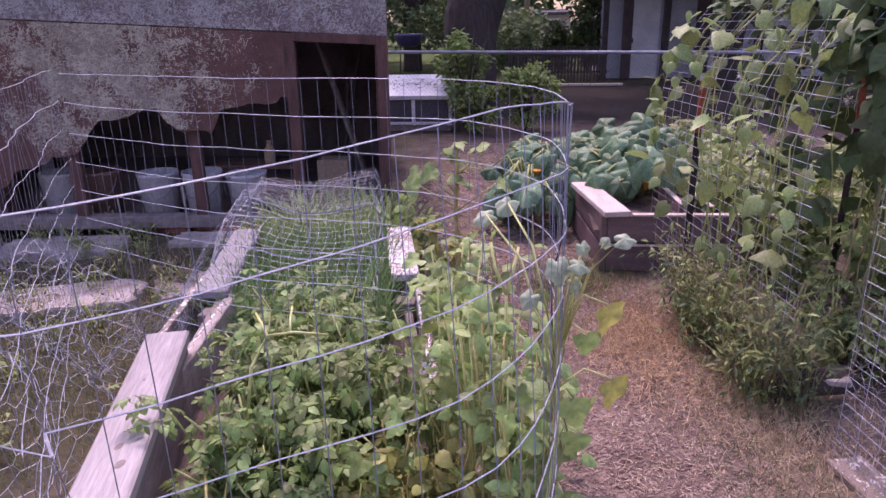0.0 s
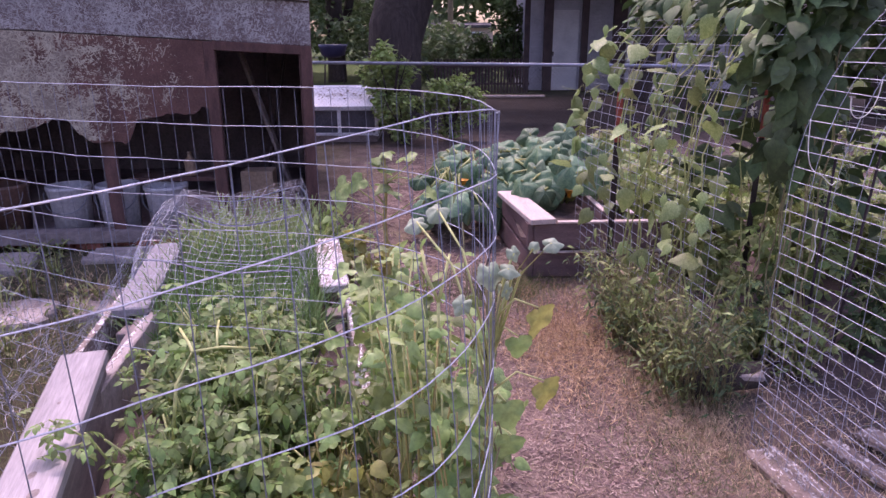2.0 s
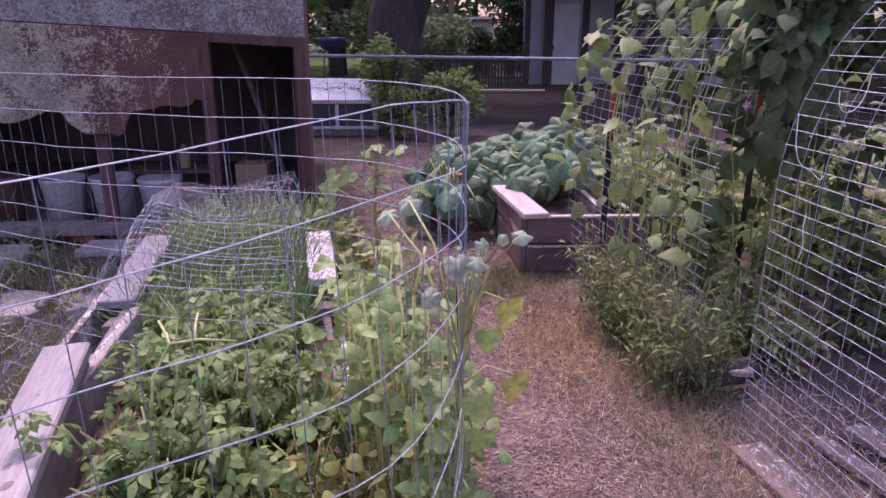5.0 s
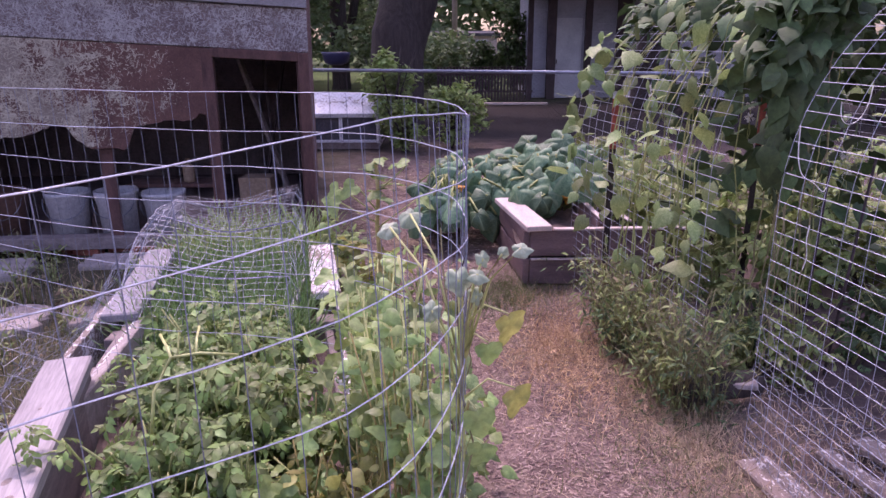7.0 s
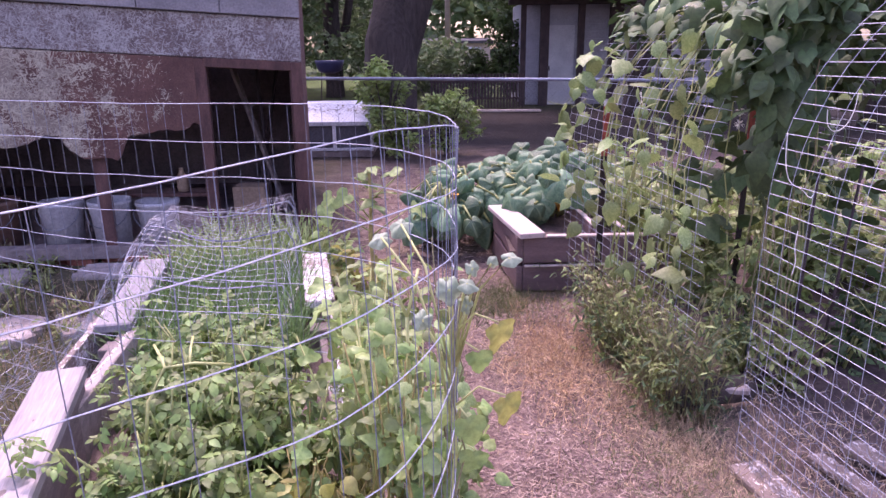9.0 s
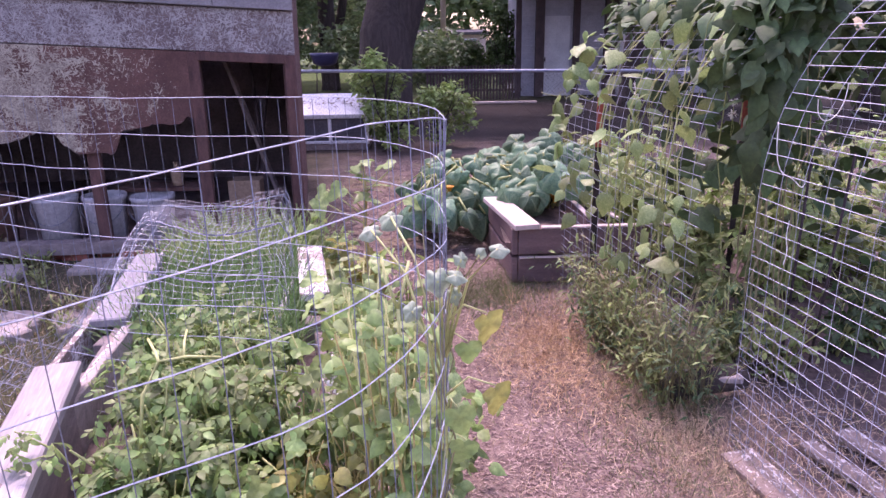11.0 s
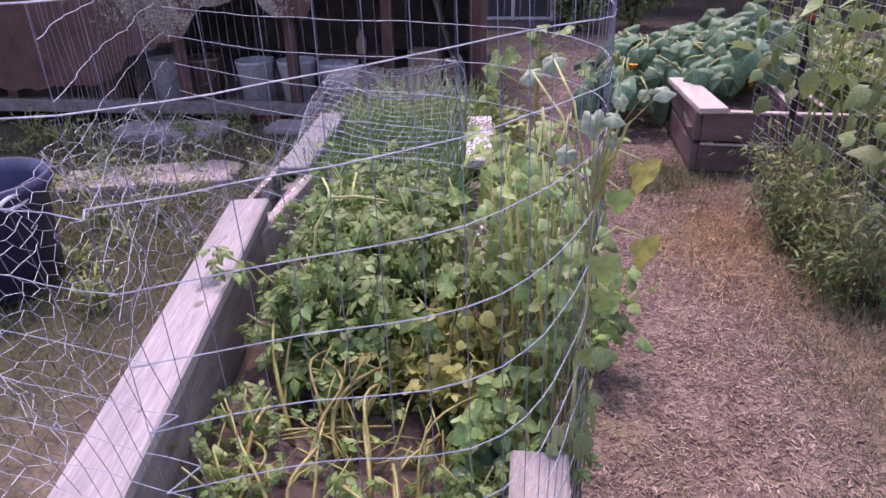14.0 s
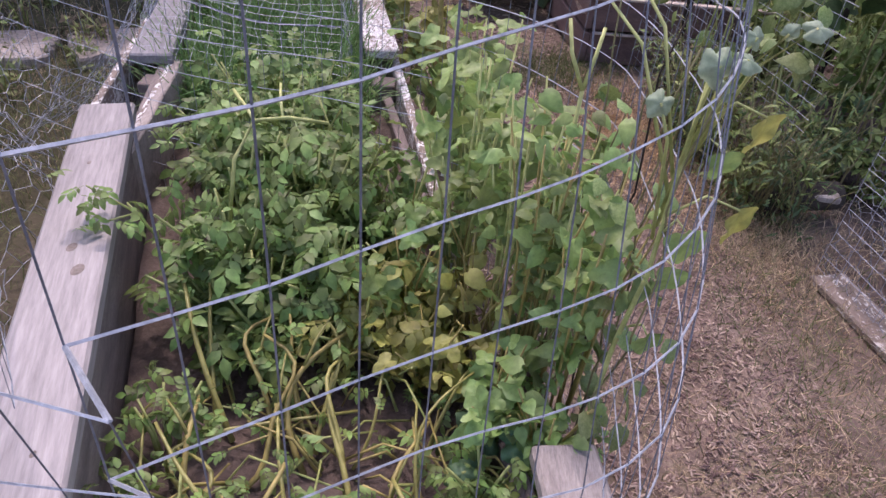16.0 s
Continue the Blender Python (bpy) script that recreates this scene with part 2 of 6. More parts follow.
M["squash"] = material("squash_leaf", (0.065, 0.15, 0.075), (0.17, 0.29, 0.155), 11, 0.5, 0.2, 50, obj_random=0.35, translucent=0.25)
M["stem"] = material("green_stem", (0.22, 0.26, 0.07), (0.36, 0.37, 0.14), 10, 0.5, 0.1, 60, island=0.2)
M["stem_pale"] = material("pale_bean_stem", (0.34, 0.37, 0.12), (0.50, 0.50, 0.20), 10, 0.5, 0.1, 60, island=0.2)
M["stem_yellow"] = material("yellow_stem", (0.20, 0.155, 0.045), (0.40, 0.32, 0.11), 10, 0.55, 0.1, 60, island=0.25)
M["stem_weed"] = material("weed_stem", (0.13, 0.12, 0.05), (0.26, 0.22, 0.11), 10, 0.6, 0.1, 60, island=0.3)
M["grey_leaf"] = material("grey_green_leaf", (0.24, 0.32, 0.20), (0.40, 0.47, 0.33), 16, 0.5, 0.2, 60, translucent=0.3)
M["stalk"] = material("yellow_green_stalk", (0.19, 0.175, 0.045), (0.36, 0.32, 0.11), 14, 0.45, 0.1, 60, island=0.2)
M["weed"] = material("weed_leaf", (0.12, 0.172, 0.046), (0.275, 0.31, 0.098), 5, 0.55, 0.1, 60, island=0.40, translucent=0.25)
M["fern"] = material("feathery_green", (0.08, 0.17, 0.05), (0.16, 0.27, 0.085), 6, 0.6, 0.1, 60, island=0.25, translucent=0.3)
M["tree_leaf"] = material("tree_leaf", (0.035, 0.07, 0.022), (0.09, 0.14, 0.045), 3, 0.55, 0.1, 30, island=0.35, translucent=0.3)
M["bush_leaf"] = material("bush_leaf", (0.15, 0.24, 0.055), (0.30, 0.40, 0.12), 4, 0.5, 0.1, 30, island=0.3, translucent=0.35)
M["flower"] = material("white_blossom", (0.72, 0.72, 0.68), (0.85, 0.84, 0.80), 20, 0.6, 0.1, 60, translucent=0.3)
M["orange"] = material("orange_blossom", (0.65, 0.28, 0.03), (0.75, 0.42, 0.06), 20, 0.6, 0.1, 60, translucent=0.2)
M["dry"] = material("dry_leaf", (0.10, 0.075, 0.04), (0.20, 0.15, 0.085), 8, 0.8, 0.2, 60, island=0.3)
M["woods"] = material("far_foliage", (0.075, 0.13, 0.055), (0.17, 0.24, 0.10), 4, 0.6, 0.1, 30, island=0.3, translucent=0.3)
M["house"] = material("pale_house", (0.40, 0.30, 0.26), (0.50, 0.38, 0.33), 2, 0.8, 0.1, 30)
M["glass"] = material("window_glass", (0.05, 0.055, 0.07), (0.08, 0.085, 0.10), 2, 0.08, 0.0, 30)


def add_veins(m, pale, amount):
    """Pale veins that fan out from the leaf stalk, in the leaf's own coordinates."""
    n, l = m.node_tree.nodes, m.node_tree.links
    hsv = [q for q in n if q.type == "HUE_SAT"][0]
    co, sep = n.new("ShaderNodeTexCoord"), n.new("ShaderNodeSeparateXYZ")
    l.new(co.outputs["Object"], sep.inputs[0])

    def op(kind, a, b_=None):
        q = n.new("ShaderNodeMath")
        q.operation = kind
        for k, v in enumerate((a, b_)):
            if v is None:
                continue
            if isinstance(v, float):
                q.inputs[k].default_value = v
            else:
                l.new(v, q.inputs[k])
        return q.outputs["Value"]

    ang = op("ARCTAN2", sep.outputs[0], op("SUBTRACT", sep.outputs[1], 0.2))
    ridge = op("POWER", op("MAXIMUM", op("COSINE", op("MULTIPLY", ang, 5.0)), 0.0), 9.0)
    mx = n.new("ShaderNodeMix")
    mx.data_type = "RGBA"
    l.new(op("MULTIPLY", ridge, amount), mx.inputs[0])
    l.new(hsv.outputs["Color"], mx.inputs[6])
    mx.inputs[7].default_value = (*pale, 1)
    for q in (n["Principled BSDF"].inputs["Base Color"], [k for k in n if k.type == "BSDF_TRANSLUCENT"][0].inputs["Color"]):
        l.new(mx.outputs[2], q)
    return m


add_veins(M["squash"], (0.30, 0.40, 0.22), 0.55)


def ground_material():
    m = material("garden_ground", (0.135, 0.094, 0.078), (0.235, 0.172, 0.145), 3.0, 0.95, 0.7, 55)
    nt = m.node_tree
    n, l = nt.nodes, nt.links
    bsdf, hsv = n["Principled BSDF"], [q for q in n if q.type == "HUE_SAT"][0]
    geo = n.new("ShaderNodeNewGeometry")
    sep = n.new("ShaderNodeSeparateXYZ")
    l.new(geo.outputs["Position"], sep.inputs[0])
    wob = n.new("ShaderNodeTexNoise")
    socket(wob, "Scale", 1.7), socket(wob, "Detail", 6.0), socket(wob, "Roughness", 0.7)
    l.new(geo.outputs["Position"], wob.inputs["Vector"])

    def zone(axis, lo, hi, wobble):
        ad = n.new("ShaderNodeMath")
        ad.operation = "MULTIPLY_ADD"
        l.new(wob.outputs["Fac"], ad.inputs[0])
        ad.inputs[1].default_value = wobble
        l.new(sep.outputs[axis], ad.inputs[2])
        mr = n.new("ShaderNodeMapRange")
        socket(mr, "From Min", lo), socket(mr, "From Max", hi)
        l.new(ad.outputs["Value"], mr.inputs["Value"])
        return mr.outputs["Result"]

    def blend(fac, base, colour):
        mx = n.new("ShaderNodeMix")
        mx.data_type = "RGBA"
        l.new(fac, mx.inputs[0])
        l.new(base, mx.inputs[6])
        mx.inputs[7].default_value = (*colour, 1)
        return mx.outputs[2]

    c = hsv.outputs["Color"]
    patch = n.new("ShaderNodeTexNoise")
    socket(patch, "Scale", 0.9), socket(patch, "Detail", 8.0), socket(patch, "Roughness", 0.75)
    l.new(geo.outputs["Position"], patch.inputs["Vector"])
    pm = n.new("ShaderNodeMapRange")
    socket(pm, "From Min", 0.5), socket(pm, "From Max", 0.62)
    l.new(patch.outputs["Fac"], pm.inputs["Value"])
    c = blend(pm.outputs["Result"], c, (0.20, 0.165, 0.10))
    yard = zone(0, 0.0, -1.0, 1.6)
    c = blend(yard, c, (0.072, 0.064, 0.04))
    under = zone(0, 1.3, 2.1, 0.9)
    c = blend(under, c, (0.115, 0.085, 0.078))
    # tree shade beyond the fence is painted in as near-black soil
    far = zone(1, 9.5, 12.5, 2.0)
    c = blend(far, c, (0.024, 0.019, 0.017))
    lawn = zone(1, 20, 26, 6.0)
    c = blend(lawn, c, (0.07, 0.10, 0.03))
    # mottling at three scales over all zones
    vary = None
    for sc, lo, hi in ((0.6, 0.78, 1.2), (5.0, 0.75, 1.25), (45.0, 0.7, 1.3)):
        nz, mr = n.new("ShaderNodeTexNoise"), n.new("ShaderNodeMapRange")
        socket(nz, "Scale", sc), socket(nz, "Detail", 6.0), socket(nz, "Roughness", 0.7)
        l.new(geo.outputs["Position"], nz.inputs["Vector"])
        socket(mr, "From Min", 0.33), socket(mr, "From Max", 0.67), socket(mr, "To Min", lo), socket(mr, "To Max", hi)
        l.new(nz.outputs["Fac"], mr.inputs["Value"])
        if vary is None:
            vary = mr.outputs["Result"]
        else:
            mu = n.new("ShaderNodeMath")
            mu.operation = "MULTIPLY"
            l.new(vary, mu.inputs[0]), l.new(mr.outputs["Result"], mu.inputs[1])
            vary = mu.outputs["Value"]
    h2 = n.new("ShaderNodeHueSaturation")
    l.new(vary, h2.inputs["Value"]), l.new(c, h2.inputs["Color"])
    l.new(h2.outputs["Color"], bsdf.inputs["Base Color"])
    socket(bsdf, "Specular IOR Level", 0.12)
    return m


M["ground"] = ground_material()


# ---- building helpers ----
rng = np.random.default_rng(7)


class Build:
    """Collects vertices and faces in world metres."""

    def __init__(self):
        self.v, self.f, self.n = [], [], 0

    def add(self, verts, faces):
        verts = np.asarray(verts, float)
        self.v.append(verts)
        self.f.extend([tuple(int(i) + self.n for i in q) for q in faces])
        self.n += len(verts)
        return self

    def box(self, c, s, m=None, bevel=0.004):
        """A box with chamfered edges: centre, sizes, an optional turn."""
        h = np.array(s) / 2
        b = min(bevel, 0.4 * h.min())
        vs, key = [], {}
        for sx in (-1, 1):
            for sy in (-1, 1):
                for sz in (-1, 1):
                    sg = np.array((sx, sy, sz))
                    for ax in range(3):
                        p = sg * (h - b)
                        p[ax] = sg[ax] * h[ax]
                        key[(sx, sy, sz, ax)] = len(vs)
                        vs.append(p)
        fs = []
        for ax in range(3):
            u, w = [(1, 2), (2, 0), (0, 1)][ax]
            for sg in (-1, 1):
                q = []
                for a, d in ((-1, -1), (1, -1), (1, 1), (-1, 1)):
                    k = [0, 0, 0]
                    k[ax], k[u], k[w] = sg, a, d
                    q.append(key[(*k, ax)])
                fs.append(q if sg > 0 else q[::-1])
        for ax in range(3):
            u, w = [(1, 2), (2, 0), (0, 1)][ax]
            for a in (-1, 1):
                for d in (-1, 1):
                    k0, k1 = [0, 0, 0], [0, 0, 0]
                    k0[ax], k1[ax] = -1, 1
                    k0[u] = k1[u] = a
                    k0[w] = k1[w] = d
                    q = [key[(*k0, u)], key[(*k1, u)], key[(*k1, w)], key[(*k0, w)]]
                    fs.append(q if a * d < 0 else q[::-1])
        for sx in (-1, 1):
            for sy in (-1, 1):
                for sz in (-1, 1):
                    q = [key[(sx, sy, sz, 0)], key[(sx, sy, sz, 1)], key[(sx, sy, sz, 2)]]
                    fs.append(q if sx * sy * sz > 0 else q[::-1])
        vs = np.array(vs)
        if m is not None:
            r = np.array(m.to_3x3())
            vs = vs @ r.T
        return self.add(vs + np.array(c), fs)

    def beam(self, a, b, width, height, bevel=0.004, roll=0.0):
        """A straight timber from a to b (centre line)."""
        a, b = Vector(a), Vector(b)
        d = b - a
        m = d.to_track_quat("Y", "Z").to_matrix().to_4x4() @ Matrix.Rotation(radians(roll), 4, "Y")
        return self.box((a + b) / 2, (width, d.length, height), m, bevel)

    def tube(self, pts, r, sides=5, r2=None, cap=True):
        """A tube along points; r may taper to r2."""
        pts = np.asarray(pts, float)
        k = len(pts)
        t = np.gradient(pts, axis=0)
        t /= np.linalg.norm(t, axis=1)[:, None] + 1e-9
        ref = np.where(np.abs(t[:, 2:3]) > 0.9, np.array([[1.0, 0, 0]]), np.array([[0, 0, 1.0]]))
        u = np.cross(t, ref)
        u /= np.linalg.norm(u, axis=1)[:, None] + 1e-9
        w = np.cross(u, t)
        rr = np.linspace(r, r if r2 is None else r2, k)[:, None, None]
        an = np.linspace(0, 2 * np.pi, sides, endpoint=False)
        ring = pts[:, None] + rr * (u[:, None] * np.cos(an)[None, :, None] + w[:, None] * np.sin(an)[None, :, None])
        fs = []
        for i in range(k - 1):
            for j in range(sides):
                j2 = (j + 1) % sides
                fs.append((i * sides + j, (i + 1) * sides + j, (i + 1) * sides + j2, i * sides + j2))
        if cap:
            fs.append(tuple(range(sides)))
            fs.append(tuple(range((k - 1) * sides, k * sides))[::-1])
        return self.add(ring.reshape(-1, 3), fs)

    def lathe(self, c, profile, sides=24, closed=True):
        """A turned shape: profile of (radius, height) from the base up."""
        an = np.linspace(0, 2 * np.pi, sides, endpoint=False)
        vs = [(c[0] + r * np.cos(x), c[1] + r * np.sin(x), c[2] + z) for r, z in profile for x in an]
        fs = []
        for i in range(len(profile) - 1):
            for j in range(sides):
                j2 = (j + 1) % sides
                fs.append((i * sides + j, i * sides + j2, (i + 1) * sides + j2, (i + 1) * sides + j))
        if closed:
            fs.append(tuple(range(sides))[::-1])
            fs.append(tuple(range((len(profile) - 1) * sides, len(profile) * sides)))
        return self.add(vs, fs)

    def turn(self, m):
        r, t = np.array(m.to_3x3()), np.array(m.translation)
        self.v = [q @ r.T + t for q in self.v]
        return self

    def verts(self):
        return np.concatenate(self.v)

    def stamp(self, tv, tf, pos, xa, ya, za, size):
        """Many copies of one small shape: places, three axes each, sizes."""
        k, q = len(pos), len(tv)
        s = np.asarray(size).reshape(k, 1, 1)
        w = pos[:, None] + s * (tv[None, :, 0:1] * xa[:, None] + tv[None, :, 1:2] * ya[:, None] + tv[None, :, 2:3] * za[:, None])
        base = (np.arange(k) * q)[:, None]
        fs = []
        for f in tf:
            fs.extend(map(tuple, (base + np.array(f)[None]).tolist()))
        return self.add(w.reshape(-1, 3), fs)


ORIGIN = {}


def thing(name, at, label, category, group="", kind=""):
    ob = new(name)
    ob.location = at
    ob.empty_display_size = 0.1
    ORIGIN[ob] = np.array(at, float)
    return tagged(ob, label, category, group, kind)


def mesh_of(name, b, mat, origin, smooth=False):
    me = bpy.data.meshes.new(name)
    me.from_pydata((b.verts() - origin).tolist(), [], b.f)
    me.materials.append(mat)
    if smooth:
        me.polygons.foreach_set("use_smooth", [True] * len(me.polygons))
    me.update()
    return me


def part(name, b, mat, parent, label="", smooth=False):
    o = ORIGIN[parent]
    ob = new(name, mesh_of(name, b, mat, o, smooth))
    ob.parent = parent
    ORIGIN[ob] = o
    return tagged(ob, label)


def solo(name, b, mat, label, category, group="", kind="", smooth=False):
    """A thing of one mesh, with its origin at the middle of its base."""
    v = b.verts()
    o = np.array([(v[:, 0].min() + v[:, 0].max()) / 2, (v[:, 1].min() + v[:, 1].max()) / 2, v[:, 2].min()])
    ob = new(name, mesh_of(name, b, mat, o, smooth))
    ob.location = o
    ORIGIN[ob] = o
    return tagged(ob, label, category, group, kind)


def unit(a):
    return a / (np.linalg.norm(a, axis=-1, keepdims=True) + 1e-9)


def leaf_axes(k, r, tilt=0.6, droop=0.35, lean=None):
    """Axes for k leaves: x across, y along the leaf, z its upper side."""
    n = np.stack([r.normal(0, tilt, k), r.normal(0, tilt, k), np.ones(k)], 1)
    if lean is not None:
        n = n + np.asarray(lean)
    n = unit(n)
    d = np.stack([r.normal(size=k), r.normal(size=k), r.normal(-droop, 0.3, k)], 1)
    d = unit(d - n * (d * n).sum(1, keepdims=True))
    return np.cross(d, n), d, n


def oval_leaf(width=0.6, tip=1.0, fold=0.18, curl=0.2, seg=4):
    """A leaf of length 1 along y, folded on its midrib and curling down."""
    ys = np.linspace(0, 1, seg + 1)
    wv = width * 0.5 * np.sin(np.pi * np.clip(ys, 0, 1) ** 0.8) ** 0.8
    wv[0], wv[-1] = 0.02, 0.0
    z = -curl * ys ** 2
    vs, fs = [], []
    for y, w, q in zip(ys, wv, z):
        vs += [(-w, y, q + fold * w), (0, y, q), (w, y, q + fold * w)]
    for i in range(seg):
        a, b = 3 * i, 3 * i + 3
        fs += [(a, a + 1, b + 1, b), (a + 1, a + 2, b + 2, b + 1)]
    return np.array(vs), fs


def heart_leaf(lobes=0, points=14, wave=0.05, cup=0.15, droop=0.25):
    """A broad leaf: heart outline, or with shallow lobes, domed round its stalk."""
    an = np.linspace(-np.pi, np.pi, points, endpoint=False)
    rad = 0.5 * (1 - 0.30 * np.exp(-((np.abs(an) - np.pi) / 0.35) ** 2) + 0.22 * np.exp(-(an / 0.45) ** 2))
    if lobes:
        rad = rad * (1 + 0.17 * np.cos(lobes * an) + 0.06 * np.cos(3 * lobes * an + 1))
    x, y = rad * np.sin(an), 0.38 + rad * np.cos(an)
    zz = cup * np.abs(x) - droop * y ** 2 + wave * np.sin(5 * an + 0.7)
    mx, my = 0.5 * x, 0.38 + 0.5 * (y - 0.38)
    mz = cup * 0.35 * np.abs(mx) - droop * my ** 2
    vs = [(0, 0.38, -droop * 0.14)] + list(zip(mx, my, mz)) + list(zip(x, y, zz))
    fs = []
    for i in range(points):
        j = (i + 1) % points
        fs += [(0, 1 + j, 1 + i), (1 + i, 1 + j, 1 + points + j, 1 + points + i)]
    return np.array(vs), fs


def domed_leaf(points=40, drop=1.0, lobe=0.11):
    """A broad five-lobed leaf, pleated along its veins, with a toothed edge; drop: how far it hangs like an umbrella."""
    an = np.linspace(-np.pi, np.pi, points, endpoint=False)
    edge = 0.5 * (1 - 0.36 * np.exp(-((np.abs(an) - np.pi) / 0.3) ** 2) + 0.18 * np.exp(-(an / 0.35) ** 2) + lobe * np.cos(5 * an) + 0.028 * np.cos(20 * an))
    vs, fs = [(0, 0.2, 0.0)], []
    for f, sink in ((0.3, 0.015), (0.58, 0.06), (0.82, 0.15), (1.0, 0.28)):
        rad = edge * f
        x, y = rad * np.sin(an) * (1 - 0.10 * drop * f * f), 0.2 + rad * np.cos(an)
        z = -sink * drop - 0.12 * drop * f * np.maximum(0, np.cos(an)) + 0.022 * f * np.cos(5 * an) + 0.04 * f * f * np.sin(3 * an + 1) + 0.03 * f * f * np.sin(2 * an)
        vs += list(zip(x, y, z))
    for i in range(points):
        j = (i + 1) % points
        fs.append((0, 1 + j, 1 + i))
        for q in range(3):
            a = 1 + q * points
            fs.append((a + i, a + j, a + points + j, a + points + i))
    return np.array(vs), fs


def pointed_leaf(width=0.72, fold=0.22, curl=0.3, seg=5):
    """An ovate leaf with a drawn-out tip, folded along its midrib."""
    ys = np.array([0.0, 0.10, 0.28, 0.5, 0.72, 0.88, 1.0])
    wv = width * 0.5 * np.array([0.25, 0.82, 1.0, 0.86, 0.5, 0.2, 0.0])
    vs, fs = [], []
    for i, (y, w) in enumerate(zip(ys, wv)):
        q = -curl * y * y
        wob = 0.03 * math.sin(2.1 * i)
        y0 = y - 0.10 if i == 0 else y
        vs += [(-w, y0, q - fold * w * 0.4 + wob), (-w * 0.5, y, q + fold * w * 0.5), (0, y, q), (w * 0.5, y, q + fold * w * 0.5), (w, y0, q - fold * w * 0.4 - wob)]
    for i in range(len(ys) - 1):
        for j in range(4):
            a, b_ = 5 * i + j, 5 * i + 5 + j
            fs.append((a, a + 1, b_ + 1, b_))
    return np.array(vs), fs


def compound_leaf(pairs=3, w=0.62, curl=0.2):
    """Leaflets in pairs along a stalk of length 1, with one at the tip."""
    b = Build()
    lv, lf = oval_leaf(w, seg=3, curl=curl)
    pos, xa, ya, za, sz = [], [], [], [], []
    for i in range(pairs):
        y = 0.25 + 0.55 * i / pairs
        for s in (-1, 1):
            d = np.array([s * 0.85, 0.5, -0.12])
            d /= np.linalg.norm(d)
            n = np.array([-s * 0.1, 0, 1.0])
            n -= d * (d @ n)
            n /= np.linalg.norm(n)
            pos.append((0, y, -0.15 * y * y)), xa.append(np.cross(d, n)), ya.append(d), za.append(n), sz.append(0.26 + 0.09 * i)
    pos.append((0, 0.78, -0.1)), xa.append((1, 0, 0)), ya.append((0, 0.95, -0.3)), za.append((0, 0.3, 0.95)), sz.append(0.46)
    b.stamp(lv, lf, np.array(pos), np.array(xa, float), np.array(ya, float), np.array(za, float), sz)
    b.add([(-0.012, 0, 0), (0.012, 0, 0), (0.008, 0.8, -0.1), (-0.008, 0.8, -0.1)], [(0, 1, 2, 3)])
    return b.verts(), b.f


def blade(bend=0.4, seg=3, w=0.05):
    ys = np.linspace(0, 1, seg + 1)
    vs, fs = [], []
    for y in ys:
        ww = w * (1 - y) + 0.004
        vs += [(-ww, bend * y * y, y * (1 - 0.3 * bend * y)), (ww, bend * y * y, y * (1 - 0.3 * bend * y))]
    for i in range(seg):
        fs.append((2 * i, 2 * i + 1, 2 * i + 3, 2 * i + 2))
    return np.array(vs), fs


def blade_axes(k, r, lean=0.35):
    z = unit(np.stack([r.normal(0, lean, k), r.normal(0, lean, k), np.ones(k)], 1))
    a = r.uniform(0, 2 * np.pi, k)
    x = np.stack([np.cos(a), np.sin(a), np.zeros(k)], 1)
    x = unit(x - z * (x * z).sum(1, keepdims=True))
    return x, np.cross(z, x), z


def wiggle(a, b, k, amp, r):
    """A line from a to b with slight kinks."""
    t = np.linspace(0, 1, k)[:, None]
    p = np.array(a) * (1 - t) + np.array(b) * t
    q = r.normal(0, amp, (k, 3))
    q[0] = q[-1] = 0
    return p + q


# ---- ground ----
def steps(lo, hi, fine_lo, fine_hi, d):
    inner = np.arange(fine_lo, fine_hi, d)
    out = [fine_hi + d * (1.35 ** i - 1) / 0.35 for i in range(1, 40)]
    low = [fine_lo - d * (1.35 ** i - 1) / 0.35 for i in range(1, 40)]
    return np.array([lo] + sorted(x for x in low if x > lo) + list(inner) + [x for x in out if x < hi] + [hi])


gx, gy = steps(-1500, 1500, -5, 4, 0.09), steps(-600, 1500, 0, 9, 0.09)
b = Build()
gv = []
for y in gy:
    for x in gx:
        near = max(0.0, 1 - max(abs(x) - 4, abs(y - 4) - 6, 0) / 8)
        z = near * (0.035 * noise.noise((x * 0.7, y * 0.7, 0.3)) + 0.016 * noise.noise((x * 4, y * 4, 5)) + 0.008 * noise.noise((x * 11, y * 11, 9)))
        gv.append((x, y, z - 0.012))
W_ = len(gx)
b.add(gv, [(j * W_ + i, j * W_ + i + 1, (j + 1) * W_ + i + 1, (j + 1) * W_ + i) for j in range(len(gy) - 1) for i in range(W_ - 1)])
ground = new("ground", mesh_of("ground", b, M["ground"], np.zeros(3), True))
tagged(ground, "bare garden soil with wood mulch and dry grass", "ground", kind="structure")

# ---- tool shed ----
SHED_LEAN = Matrix.Translation((-0.95, 5.05, 0.0)) @ Matrix.Rotation(radians(10), 4, "Z") @ Matrix.Rotation(radians(1.5), 4, "Y") @ Matrix.Translation((0.95, -5.05, 0.0))
SX0, SX1, SY = -6.2, -0.95, 5.05


